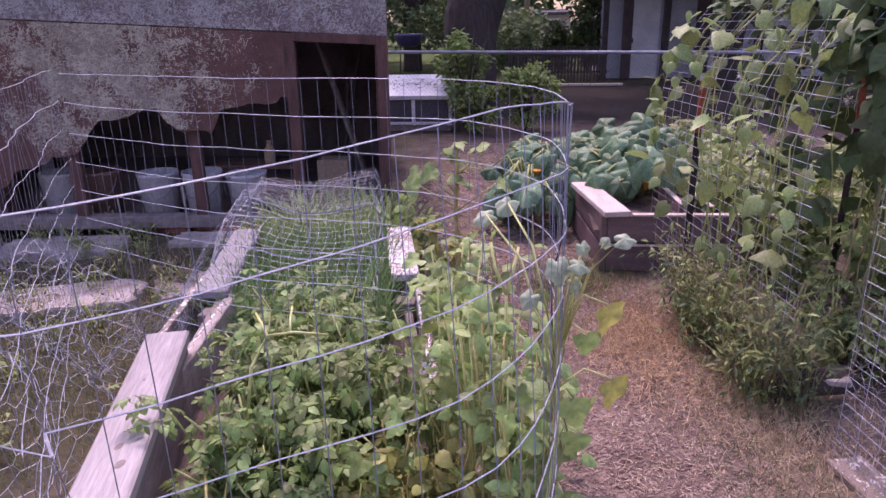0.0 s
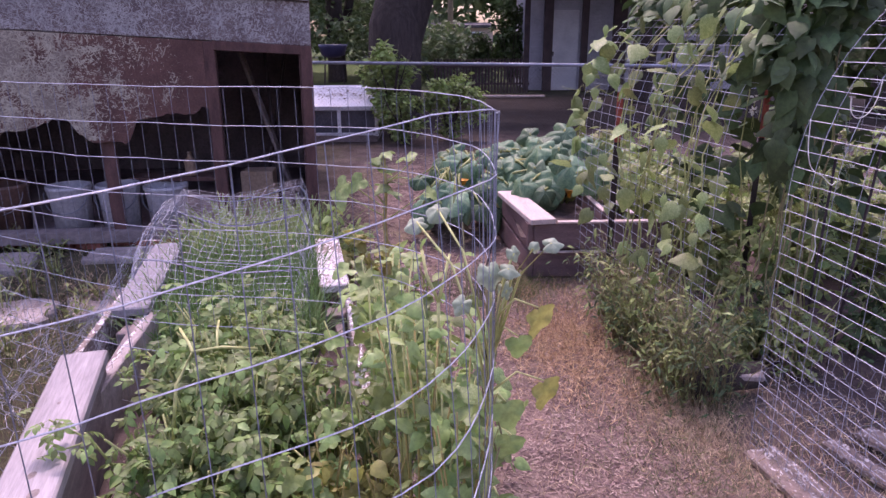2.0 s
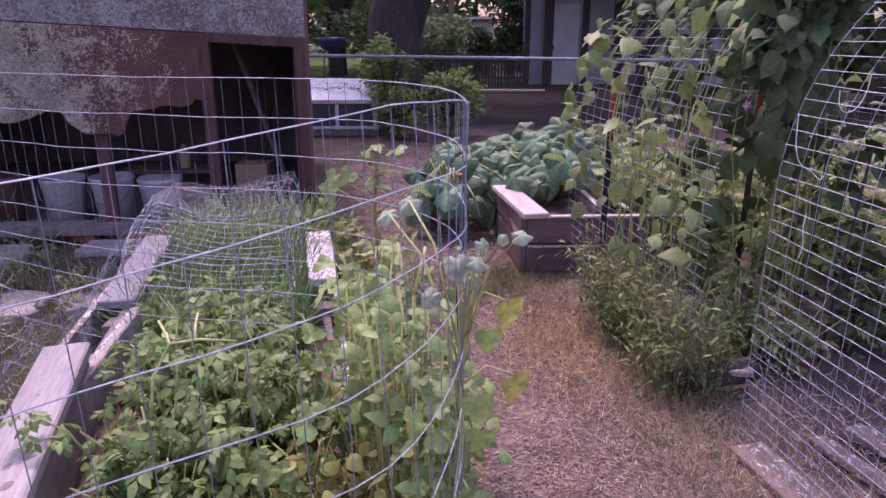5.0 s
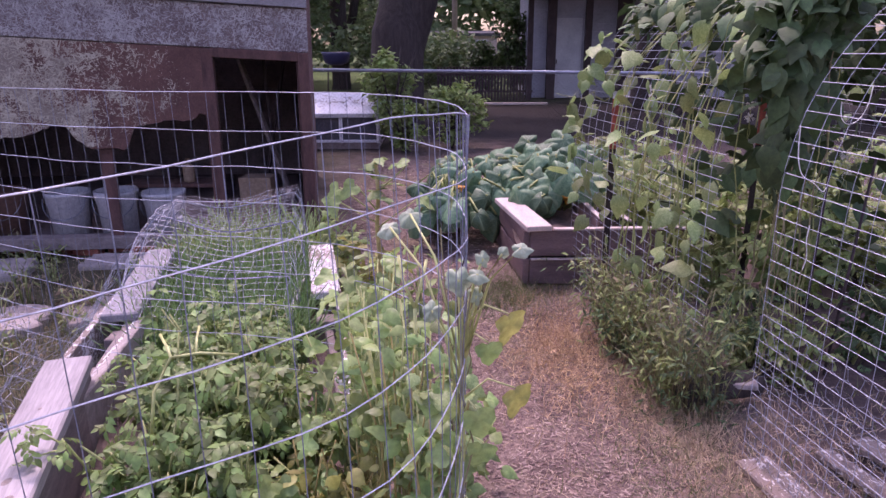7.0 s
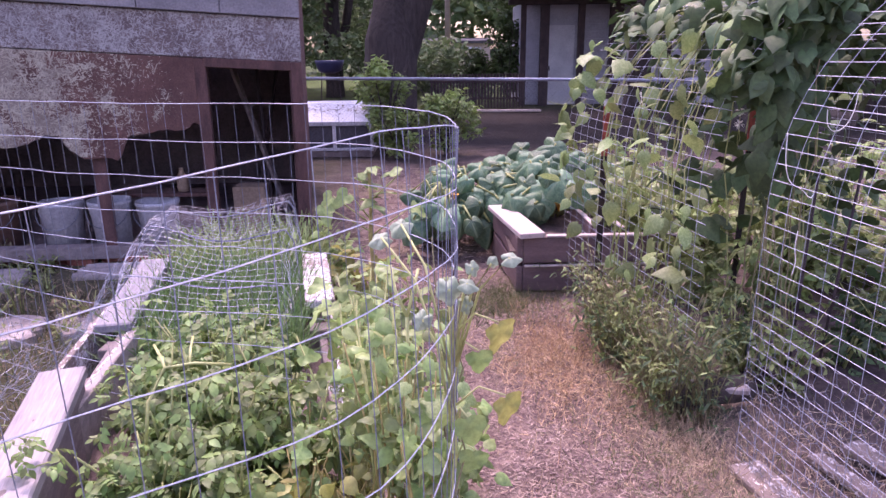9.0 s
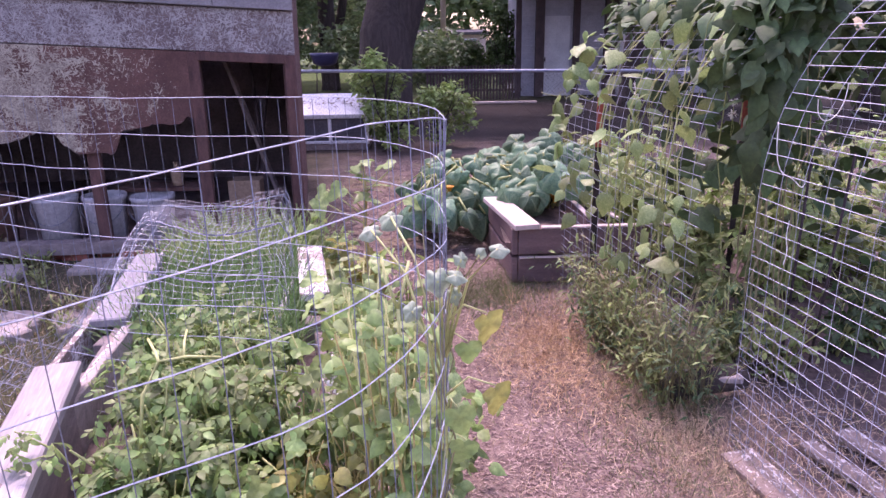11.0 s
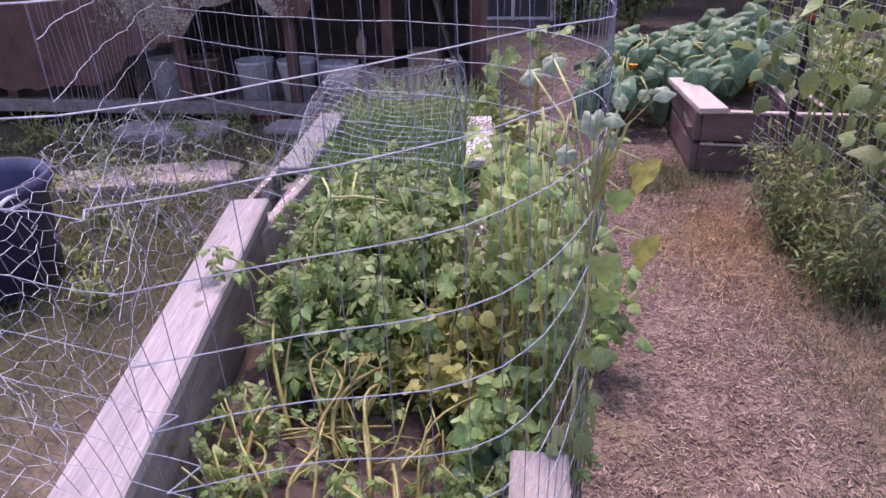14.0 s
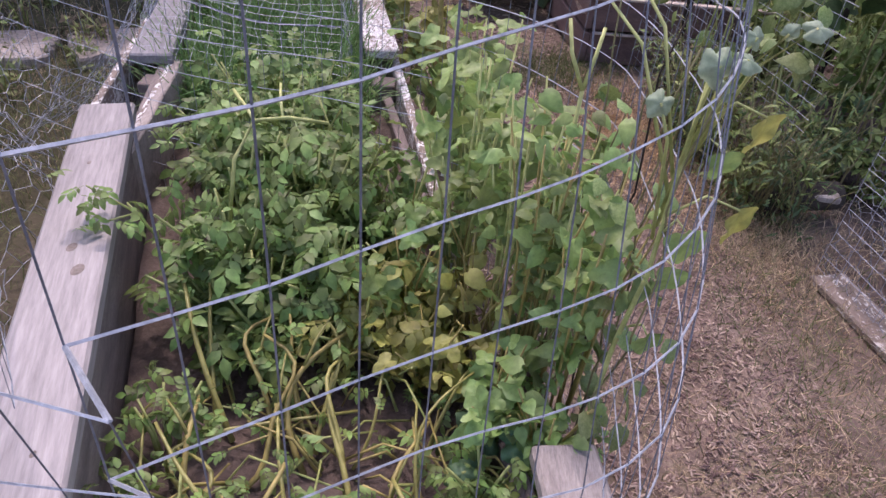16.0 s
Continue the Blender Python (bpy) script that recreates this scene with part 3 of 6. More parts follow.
def shed():
    s = thing("tool_shed", (-3.5, 5.6, 0.0), "old leaning timber shed with flaking paint and open doorway", "shed")

    def p(name, b, mat, label="", parent=None):
        for v in b.v:       # the upper boards sag towards the doorway corner, which leans back
            v[:, 2] -= 0.036 * (v[:, 0] - SX1 + 0.5) * np.clip(v[:, 2] / 1.4, 0, 1)
            v[:, 0] -= 0.03 + 0.016 * v[:, 2]
        return part(name, b.turn(SHED_LEAN), mat, parent or s, label)

    r = np.random.default_rng(3)
    # upper boards
    p("siding_board", Build().box(((SX0 + SX1) / 2, SY, 1.605), (SX1 - SX0, 0.03, 0.295)), M["shed_paint"], "flaking grey-white board")
    p("fascia", Build().box(((SX0 + SX1) / 2, SY - 0.025, 2.0), (SX1 - SX0 + 0.01, 0.02, 0.48)), M["shingle"], "grey shingle strip under the roof")
    x = SX0
    while x < SX1 - 0.4:
        w = min(r.uniform(0.5, 0.75), SX1 - x)
        p("shingle", Build().box((x + w / 2, SY - 0.043, 2.0), (w - 0.008, 0.014, 0.48)), M["shingle"])
        x += w
    # lower panel, rotted away along its bottom edge
    xs = np.linspace(SX0, -1.68, 150)
    edge = np.interp(xs, [-6.2, -3.95, -3.7, -3.25, -3.05, -2.66, -2.59, -2.27, -2.18, -1.87, -1.68], [0.05, 0.24, 0.42, 0.60, 0.79, 0.90, 0.80, 0.70, 0.92, 0.95, 0.97])
    edge = edge + np.array([0.05 * noise.noise((q * 5, 0, 0)) + 0.03 * noise.noise((q * 17, 3, 0)) for q in xs])
    b = Build()
    vs, fs = [], []
    for q, e in zip(xs, edge):
        vs += [(q, SY - 0.009, 1.452), (q, SY - 0.009, e), (q, SY + 0.009, e), (q, SY + 0.009, 1.452)]
    for i in range(len(xs) - 1):
        a, c = 4 * i, 4 * i + 4
        fs += [(a, a + 1, c + 1, c), (a + 1, a + 2, c + 2, c + 1), (a + 2, a + 3, c + 3, c + 2), (a + 3, a, c, c + 3)]
    p("wall_panel", b.add(vs, fs), M["shed_paint_low"], "flaking panel with a rotted ragged lower edge")
    # frame
    p("corner_post", Build().beam((SX1 - 0.045, SY + 0.045, 0), (SX1 - 0.045, SY + 0.045, 2.2), 0.09, 0.09), M["shed_wood"])
    p("corner_board", Build().box((SX1 - 0.04, SY - 0.024, 0.73), (0.075, 0.02, 1.45)), M["shed_wood"])
    p("door_post", Build().beam((-1.655, SY + 0.03, 0), (-1.655, SY + 0.03, 1.45), 0.08, 0.09), M["shed_wood"])
    p("door_header", Build().box((-1.31, SY + 0.0, 1.425), (0.64, 0.05, 0.065)), M["shed_wood"], "weathered header board")
    for q in (-2.42, -3.32, -3.95, -4.8):
        p("stud", Build().beam((q, SY + 0.06, 0), (q, SY + 0.06, 1.9), 0.09, 0.05), M["shed_wood"])
    p("sill", Build().box(((SX0 - 1.75) / 2, SY + 0.05, 0.055), (-1.75 - SX0, 0.12, 0.09)), M["greywood"], "grey timber sill")
    # body
    p("side_wall", Build().box((SX1 - 0.012, SY + 1.5, 1.1), (0.024, 2.9, 2.2)), M["shed_wood"])
    p("side_wall", Build().box((SX0 + 0.012, SY + 1.5, 1.1), (0.024, 2.9, 2.2)), M["shed_wood"])
    p("back_wall", Build().box(((SX0 + SX1) / 2, SY + 2.95, 1.1), (SX1 - SX0, 0.03, 2.2)), M["shed_dark"])
    p("floor", Build().box(((SX0 + SX1) / 2, SY + 1.5, 0.01), (SX1 - SX0 - 0.05, 2.8, 0.04)), M["shed_dark"])
    rf = Build().beam(((SX0 + SX1) / 2, SY - 0.25, 2.22), ((SX0 + SX1) / 2, SY + 3.2, 2.75), SX1 - SX0 + 0.3, 0.05)
    p("roof", rf, M["roof"])
    for q in (-5.2, -4.0, -2.9, -1.9):
        p("rafter", Build().beam((q, SY + 0.05, 2.12), (q, SY + 2.9, 2.55), 0.05, 0.1), M["shed_wood"])
    return s


shed()


def in_shed(x, y, z):
    return tuple(SHED_LEAN @ Vector((x, y, z)))


def bucket(x, y, z, r, h, mat, label, cat="bucket"):
    x, y, z = in_shed(-0.95 + (x + 0.95) * 0.95, y, 0.031)
    t = thing("bucket", (x, y, z), label, cat, "buckets in the shed")
    part("shell", Build().lathe((x, y, z), [(r * 0.82, 0), (r * 0.93, h * 0.72), (r * 0.97, h * 0.74), (r * 0.95, h * 0.8), (r, h * 0.82), (r * 0.97, h * 0.9), (r * 1.03, h * 0.92), (r * 1.03, h), (r * 0.95, h), (r * 0.78, 0.02)], 28), mat, t, smooth=True)
    an = np.linspace(0, np.pi, 14)
    part("bail_handle", Build().tube(np.stack([x + r * 1.04 * np.cos(an), y - r * 0.5 * np.sin(an) - 0.06, z + h * 0.86 - r * 0.95 * np.sin(an) ** 0.8], 1), 0.003), M["wire_dark"], t)
    return t


bucket(-2.93, 5.32, 0.10, 0.155, 0.37, M["bucket"], "white plastic pail on the shed floor")
bucket(-2.57, 5.34, 0.085, 0.155, 0.37, M["bucket"], "white plastic pail beside a stud")
bucket(-2.20, 5.32, 0.07, 0.16, 0.36, M["bucket"], "white plastic pail near the doorway")
bucket(-3.42, 5.36, 0.12, 0.17, 0.38, M["brown_plastic"], "brown plastic pail on the shed floor")
bucket(-3.75, 5.40, 0.13, 0.16, 0.36, M["bucket"], "dusty white pail in the dark shed")
bucket(-4.25, 5.40, 0.15, 0.16, 0.36, M["brown_plastic"], "dark pail in the shed corner")


def leaning(name, a, b_, w, h, mat, label, cat):
    return solo(name, Build().beam(in_shed(*a), in_shed(*b_), w, h), mat, label, cat, "tools in the shed")


leaning("plank", (-1.12, 5.55, 0.06), (-1.58, 5.75, 1.42), 0.05, 0.03, M["greywood"], "grey plank leaning inside the doorway", "plank")
leaning("pole", (-1.28, 5.45, 0.05), (-1.40, 5.95, 1.6), 0.025, 0.025, M["dark_post"], "dark tool handle leaning in the doorway", "pole")
leaning("pole", (-1.45, 5.6, 0.05), (-1.20, 6.0, 1.5), 0.025, 0.025, M["dark_post"], "dark tool handle leaning against the shed wall", "pole")
solo("carton", Build().box(in_shed(-1.45, 5.55, 0.245), (0.26, 0.2, 0.42)), M["card"], "worn cardboard carton inside the doorway", "box")
solo("jug", Build().lathe(in_shed(-1.98, 5.5, 0.42), [(0.04, 0), (0.045, 0.04), (0.045, 0.12), (0.02, 0.15), (0.016, 0.18), (0.018, 0.19)], 14), M["card"], "small brown jug on a shed shelf", "jug", smooth=True)
solo("shelf", Build().box(in_shed(-2.1, 5.55, 0.405), (0.7, 0.25, 0.03)), M["shed_wood"], "dark timber shelf in the shed", "shelf")


# ---- long raised bed ----
def along(a, b_, t):
    return tuple(np.array(a) * (1 - t) + np.array(b_) * t)


LA, LB = (-0.70, 0.35), (-1.19, 1.935)          # first left plank, centre line
LC, LD = (-1.265, 2.42), (-1.44, 3.29)          # second left plank
RA, RB = (0.03, 0.45), (-0.52, 2.765)           # right board, then its plank
RC, RD = (-0.515, 2.755), (-0.665, 3.48)


def long_bed():
    s = thing("raised_bed", (-0.85, 1.9, 0.0), "long raised vegetable bed of weathered timber with plank caps", "raised bed")
    part("cap_plank", Build().beam((*LA, 0.535), (*LB, 0.535), 0.137, 0.04, 0.006), M["cap"], s, "pale weathered plank with knots")
    part("cap_plank", Build().beam((*LC, 0.483), (*LD, 0.483), 0.137, 0.038, 0.006), M["cap_grey"], s, "grey weathered plank with knots")
    part("cap_plank", Build().beam((*RC, 0.445), (*RD, 0.445), 0.13, 0.038, 0.006), M["whitewash"], s, "plank with peeling white paint")
    # boards on edge
    for a, c, z0, z1, d in ((LA, LB, 0.0, 0.513, 0.04), ((-1.125, 1.75), (-1.41, 3.3), 0.0, 0.462, 0.02)):
        part("side_board", Build().beam((a[0] + d, a[1], (z0 + z1) / 2), (c[0] + d, c[1], (z0 + z1) / 2), 0.038, z1 - z0), M["greywood"], s)
    part("side_board", Build().beam((-1.30, 1.95, 0.235), (-1.52, 3.3, 0.235), 0.025, 0.44), M["whitewash"], s, "outer board with peeling white paint")
    part("side_board", Build().beam((-1.105, 1.6, 0.44), (-1.21, 2.45, 0.44), 0.02, 0.055), M["whitewash"], s, "split board edge with white paint")
    part("side_board", Build().beam((-1.06, 1.42, 0.35), (-1.185, 2.45, 0.35), 0.03, 0.25), M["oldplank"], s, "weathered inner board")
    part("side_board", Build().beam((*RA, 0.215), (*RB, 0.17), 0.034, 0.34), M["greywood"], s, "bare grey board")
    part("side_board", Build().beam((RB[0] - 0.05, RB[1] - 1.4 * 0.97, 0.2), (RD[0] - 0.05, RD[1], 0.2), 0.03, 0.42), M["whitewash"], s, "board with peeling white paint")
    part("side_board", Build().beam((RB[0] + 0.30, RB[1] - 1.2, 0.2), (RD[0] + 0.06, RD[1], 0.2), 0.03, 0.42), M["whitewash"], s, "outer board with peeling white paint")
    part("end_board", Build().beam((-1.42, 3.40, 0.21), (-0.66, 3.50, 0.21), 0.04, 0.42), M["greywood"], s)
    part("cap_plank", Build().beam((0.035, 0.42, 0.452), (-0.035, 0.985, 0.452), 0.115, 0.036, 0.006), M["oldplank"], s, "grey bare plank")
    part("end_board", Build().beam((-0.72, 0.36, 0.2), (0.02, 0.46, 0.2), 0.04, 0.40), M["greywood"], s)
    for q in ((-1.245, 2.13, 0.20), (-1.24, 2.36, 0.22), (-0.50, 2.66, 0.19)):
        part("post", Build().box((q[0], q[1], q[2]), (0.085, 0.085, 2 * q[2])), M["greywood"], s, "dark grey corner post")
    # knots and bolt heads in the near plank
    for x, y, q in ((-0.993, 1.301, 0.009), (-0.952, 1.235, 0.011), (-0.83, 0.83, 0.004), (-1.10, 1.62, 0.004)):
        k = Build().lathe((0, 0, 0), [(q * 1.3, 0), (q * 1.3, 0.0008), (q * 0.8, 0.001)], 14)
        k.v = [np.array(w) * (0.8, 1.25, 1.0) + (x, y, 0.5545) for w in k.v]
        part("knot", k, M["knot"], s, "brown knot")
    # soil
    n = 40
    vs = []
    for j in range(n + 1):
        t = j / n
        y = 0.5 + 2.95 * t
        xl = np.interp(y, [LA[1], LB[1], 3.3], [LA[0] + 0.07, LB[0] + 0.07, LD[0] + 0.05])
        xr = np.interp(y, [RA[1], 3.5], [RA[0] - 0.02, RD[0] - 0.03])
        for i in range(15):
            x = xl + (xr - xl) * i / 14
            vs.append((x, y, 0.29 + 0.04 * noise.noise((x * 5, y * 5, 1)) + 0.02 * noise.noise((x * 16, y * 16, 2))))
    part("soil", Build().add(vs, [(j * 15 + i, j * 15 + i + 1, j * 15 + 16 + i, j * 15 + 15 + i) for j in range(n) for i in range(14)]), M["soil"], s, "dark crumbly soil", True)
    return s


long_bed()

# ---- welded wire fence round the near half of the bed ----
TOP, GAP = 1.392, 0.1016
BACK = [(0.045, 1.18), (0.043, 1.30), (0.033, 1.40), (0.012, 1.47), (-0.08, 1.62), (-0.22, 1.75), (-0.47, 1.83), (-0.93, 1.89), (-1.30, 2.05), (-1.62, 2.22)]
# the near corner leans in towards its top
FRONT = [(-0.47, 0.475), (-0.37, 0.535), (-0.27, 0.575), (-0.158, 0.592), (-0.07, 0.632), (-0.02, 0.71), (0.005, 0.82), (0.03, 0.97)] + BACK
FRONT_TOP = [(-0.45, 0.455), (-0.37, 0.51), (-0.28, 0.60), (-0.20, 0.70), (-0.12, 0.82), (-0.06, 0.915), (0.0, 1.02), (0.045, 1.11)] + BACK
LEFTP = [(-1.62, 2.22), (-1.45, 1.88), (-1.18, 1.42), (-0.96, 1.04), (-0.80, 0.80)]


def smoothed(p):
    p = np.array(p, float)
    for _ in range(3):
        q = np.empty((2 * len(p) - 2, 2))
        q[0::2], q[1::2] = 0.75 * p[:-1] + 0.25 * p[1:], 0.25 * p[:-1] + 0.75 * p[1:]
        p = np.concatenate([p[:1], q, p[-1:]])
    return p


def wire_panel(plan, plan_top, low, parent, seed, every, tail, radius=0.0011, sway=0.0022):
    """Welded mesh between two plan lines: one for its lower rows, one for its top row."""
    r = np.random.default_rng(seed)
    lo, hi = smoothed(plan), smoothed(plan_top)
    s = np.concatenate([[0], np.cumsum(np.linalg.norm(np.diff(lo, axis=0), axis=1))])
    u = np.arange(0, s[-1], 0.0508)
    lo = np.stack([np.interp(u, s, lo[:, c]) for c in (0, 1)], 1)
    hi = np.stack([np.interp(u, s, hi[:, c]) for c in (0, 1)], 1)
    k = len(u)
    tan = unit(np.gradient(lo, axis=0))
    out = np.stack([tan[:, 1], -tan[:, 0]], 1)

    def soft(amount):
        return np.convolve(np.pad(r.normal(0, amount, k), 2, mode="edge"), np.ones(5) / 3, "valid")

    rows = int((TOP - low) / GAP) + 1
    grid = np.zeros((rows, k, 3))
    lift = np.interp(u, [0, 0.12, 0.5, 0.75, 0.95, 1.3], [-0.012, -0.008, 0.012, 0.0, -0.013, -0.012]) if tail else 0.0 * u
    for i in range(rows):
        z = TOP - GAP * i
        w = min(1.0, max(0.0, (z - 0.78) / (TOP - 0.78))) ** 1.4
        grid[i, :, :2] = lo * (1 - w) + hi * w + out * soft(sway)[:, None]
        grid[i, :, 2] = z + lift + soft(0.0022)
    for i in range(rows):
        pts = grid[i]
        if tail and i < 2:       # the two top wires run on past the cut edge
            pts = np.concatenate([[pts[0] + (-0.16, -0.05, -0.004), pts[0] + (-0.08, -0.03, 0.0)], pts])
        part("line_wire", Build().tube(pts, radius, 4), M["wire"], parent, "bright horizontal wire")
    for j in range(0, k, every):
        part("stay_wire", Build().tube(grid[:, j], radius * 0.62, 4), M["wire_dark"], parent, "dull upright wire")
    return grid


fence = thing("wire_fence", (-0.6, 1.2, 0.0), "loop of galvanised welded wire mesh round the vegetable bed", "wire fence")
mesh = wire_panel(FRONT, FRONT_TOP, 0.16, fence, 11, 1, True)
wire_panel(LEFTP, LEFTP, 0.60, fence, 12, 1, False, 0.0009, 0.007)
# the mesh folds back by one cell at its near end and runs on beside the bed
r = np.random.default_rng(13)
flap = np.zeros((7, 11, 3))
for i in range(7):
    p = mesh[i + 2, 0]
    z = TOP - GAP * (i + 2)
    for j in range(11):
        flap[i, j] = (-0.42 - 0.07 * (1.189 - z) - 0.0508 * j, 0.422 + 0.245 * (1.189 - z) + 0.004 * j, z)
    flap[i] += r.normal(0, 0.0018, (11, 3)) + (0, 0, 0.004 * np.sin(i))
    part("cut_end", Build().tube([p, flap[i, 0]], 0.0013, 4), M["wire"], fence, "short bright wire at the fold")
    part("line_wire", Build().tube(flap[i], 0.0008, 4), M["wire"], fence, "bright horizontal wire")
for j in range(11):
    part("stay_wire", Build().tube(flap[:, j], 0.0006, 4), M["wire_dark"], fence, "dull upright wire")


def hex_net(b, origin_fn, nu, nv, cell, radius, r, jitter=0.002):
    """Hexagonal netting on a surface given by a function of metres u, v."""
    pts = {}

    def at(i, j):
        if (i, j) not in pts:
            # rows of zigzag
            u = i * cell * 0.5
            v = j * cell * 0.75 + (cell * 0.25 if (i + j) % 2 else 0.0)
            pts[(i, j)] = np.array(origin_fn(u, v)) + r.normal(0, jitter, 3)
        return pts[(i, j)]

    for j in range(nv):
        b.tube([at(i, j) for i in range(nu)], radius, 3, cap=False)
        for i in range(nu):
            if (i + j) % 2 and j < nv - 1:
                b.tube([at(i, j), at(i, j + 1)], radius * 1.4, 3, cap=False)
    return b


def left_net(u, v):
    t = u / 2.0
    x, y = -0.86 - 0.62 * t, 0.52 + 1.70 * t
    fold = 0.05 * math.sin(6 * u + 5 * v) + 0.03 * math.sin(17 * u - 9 * v)
    return (x - 0.42 * v - 0.12 * v * v + fold, y - 0.12 * v + 0.02 * math.sin(7 * u), 0.40 + 0.80 * v - 0.22 * v * v + 0.04 * math.sin(5 * u + 1) + 0.5 * fold)


r = np.random.default_rng(5)
net = solo("chicken_wire", hex_net(Build(), left_net, 70, 15, 0.06, 0.0008, r, 0.007), M["wire"], "crumpled chicken wire standing beside the raised bed", "wire netting")


# ---- netting tunnel over the far half of the bed ----
def tunnel(u, v):
    y = 2.42 + v
    rise = min(1.0, (y - 2.42) / 0.75)
    w = 1.9
    s = u - w / 2
    # flat top with sides that hang outwards
    xc = -1.06 - 0.17 * (y - 3.0)
    topw = 0.36
    h = 0.47 + 0.19 * rise - 0.03 * math.sin(5 * u + 3 * v)
    if abs(s) < topw:
        x, z = s, h - 0.02 * math.cos(8 * s)
    else:
        d = abs(s) - topw
        x, z = math.copysign(topw + d * (0.42 if s < 0 else 0.16), s), h - d * 0.93
    return (xc + x + 0.012 * math.sin(13 * v + 7 * u), y + 0.012 * math.sin(11 * u), max(0.05, z))


tun = thing("netting_tunnel", (-1.08, 3.2, 0.0), "low tunnel of thin white netting draped over seedlings", "net tunnel")
b = Build()
r = np.random.default_rng(8)
NU, NV = 44, 28
grid = np.array([[tunnel(i * 1.9 / NU, j * 1.45 / NV) for i in range(NU + 1)] for j in range(NV + 1)]) + r.normal(0, 0.0028, (NV + 1, NU + 1, 3))
for j in range(NV + 1):
    b.tube(grid[j], 0.0007, 3, cap=False)
for i in range(NU + 1):
    b.tube(grid[:, i], 0.0007, 3, cap=False)
part("net", b, M["wire"], tun, "thin pale square netting")
b = Build()
NS, NF = 22, 9
side = np.zeros((NS + 1, NF + 1, 3))
for i in range(NS + 1):
    f = i / NS
    top, low = np.array((-1.43, 3.05, 0.63)) * (1 - f) + np.array((-1.34, 1.98, 0.575)) * f, np.array((-1.80, 3.05, 0.12)) * (1 - f) + np.array((-1.47, 1.90, 0.36)) * f
    for j in range(NF + 1):
        g = j / NF
        side[i, j] = top * (1 - g) + low * g + (0.03 * math.sin(3 * g) - 0.02 * math.sin(9 * f), 0, 0.025 * math.sin(7 * f + 2 * g) - 0.05 * math.sin(math.pi * f) * (1 - g))
side += r.normal(0, 0.005, side.shape)
for i in range(NS + 1):
    b.tube(side[i], 0.0007, 3, cap=False)
for j in range(NF + 1):
    b.tube(side[:, j], 0.0007, 3, cap=False)
part("net", b, M["wire"], tun, "loose side of the netting")
for y in (2.75, 3.25, 3.75):
    a = np.array([tunnel(u, y - 2.42) for u in np.linspace(0.1, 1.8, 24)]) - (0, 0, 0.01)
    part("hoop", Build().tube(a, 0.004, 5), M["wire_dark"], tun)


# ---- squash bed ----
def squash_bed():
    s = thing("squash_bed", (0.9, 5.0, 0.0), "raised bed of brown-stained boards with a pale plank on its edge", "raised bed")
    A, B_, C_, D_ = (0.53, 4.07), (0.33, 6.3), (1.72, 4.10), (1.5, 6.4)
    for z, h in ((0.095, 0.17), (0.285, 0.17)):
        part("side_board", Build().beam((A[0], A[1], z), (B_[0], B_[1], z), 0.04, h, 0.005), M["boxwood"], s)
        part("front_board", Build().beam((A[0] + 0.022, A[1] + 0.02, z), (C_[0], C_[1], z), 0.04, h, 0.005), M["boxwood"], s)
        part("side_board", Build().beam((C_[0], C_[1], z), (D_[0], D_[1], z), 0.04, h, 0.005), M["boxwood"], s)
        part("end_board", Build().beam((B_[0], B_[1], z), (D_[0], D_[1], z), 0.04, h, 0.005), M["boxwood"], s)
    part("cap_plank", Build().beam((0.605, 4.04, 0.389), (0.465, 4.86, 0.389), 0.165, 0.036, 0.005), M["boxcap"], s, "pale flat plank on the corner")
    part("edge_strip", Build().beam((0.70, 4.085, 0.376), (1.70, 4.105, 0.376), 0.045, 0.012, 0.003), M["boxcap"], s, "pale worn board edge")
    # highlight on the lower board's edge, laid on as a pale strip
    part("edge_strip", Build().beam((0.56, 4.064, 0.183), (1.70, 4.096, 0.183), 0.03, 0.01, 0.003), M["boxcap"], s, "pale highlight strip along the lower board")
    for q in (A, C_, B_, D_):
        part("post", Build().box((q[0] + (0.06 if q in (A, B_) else -0.06), q[1] + (0.06 if q in (A, C_) else -0.06), 0.18), (0.07, 0.07, 0.35)), M["boxwood"], s)
    # divider boards
    part("divider", Build().beam((1.06, 4.35, 0.30), (0.98, 5.5, 0.34), 0.03, 0.14), M["boxwood"], s)
    part("edge_strip", Build().beam((1.06, 4.35, 0.376), (0.98, 5.5, 0.416), 0.034, 0.01, 0.003), M["boxcap"], s, "pale worn board edge")
    part("edge_strip", Build().beam((1.24, 4.3, 0.37), (1.12, 5.4, 0.40), 0.03, 0.012, 0.003), M["boxcap"], s, "pale thin lath")
    vs = [(x, y, 0.28 + 0.03 * noise.noise((x * 6, y * 6, 4))) for y in np.linspace(4.1, 6.28, 16) for x in np.linspace(0.47, 1.62, 12)]
    part("soil", Build().add(vs, [(j * 12 + i, j * 12 + i + 1, j * 12 + 13 + i, j * 12 + 12 + i) for j in range(15) for i in range(11)]), M["soil"], s, "dark soil")
    return s


squash_bed()


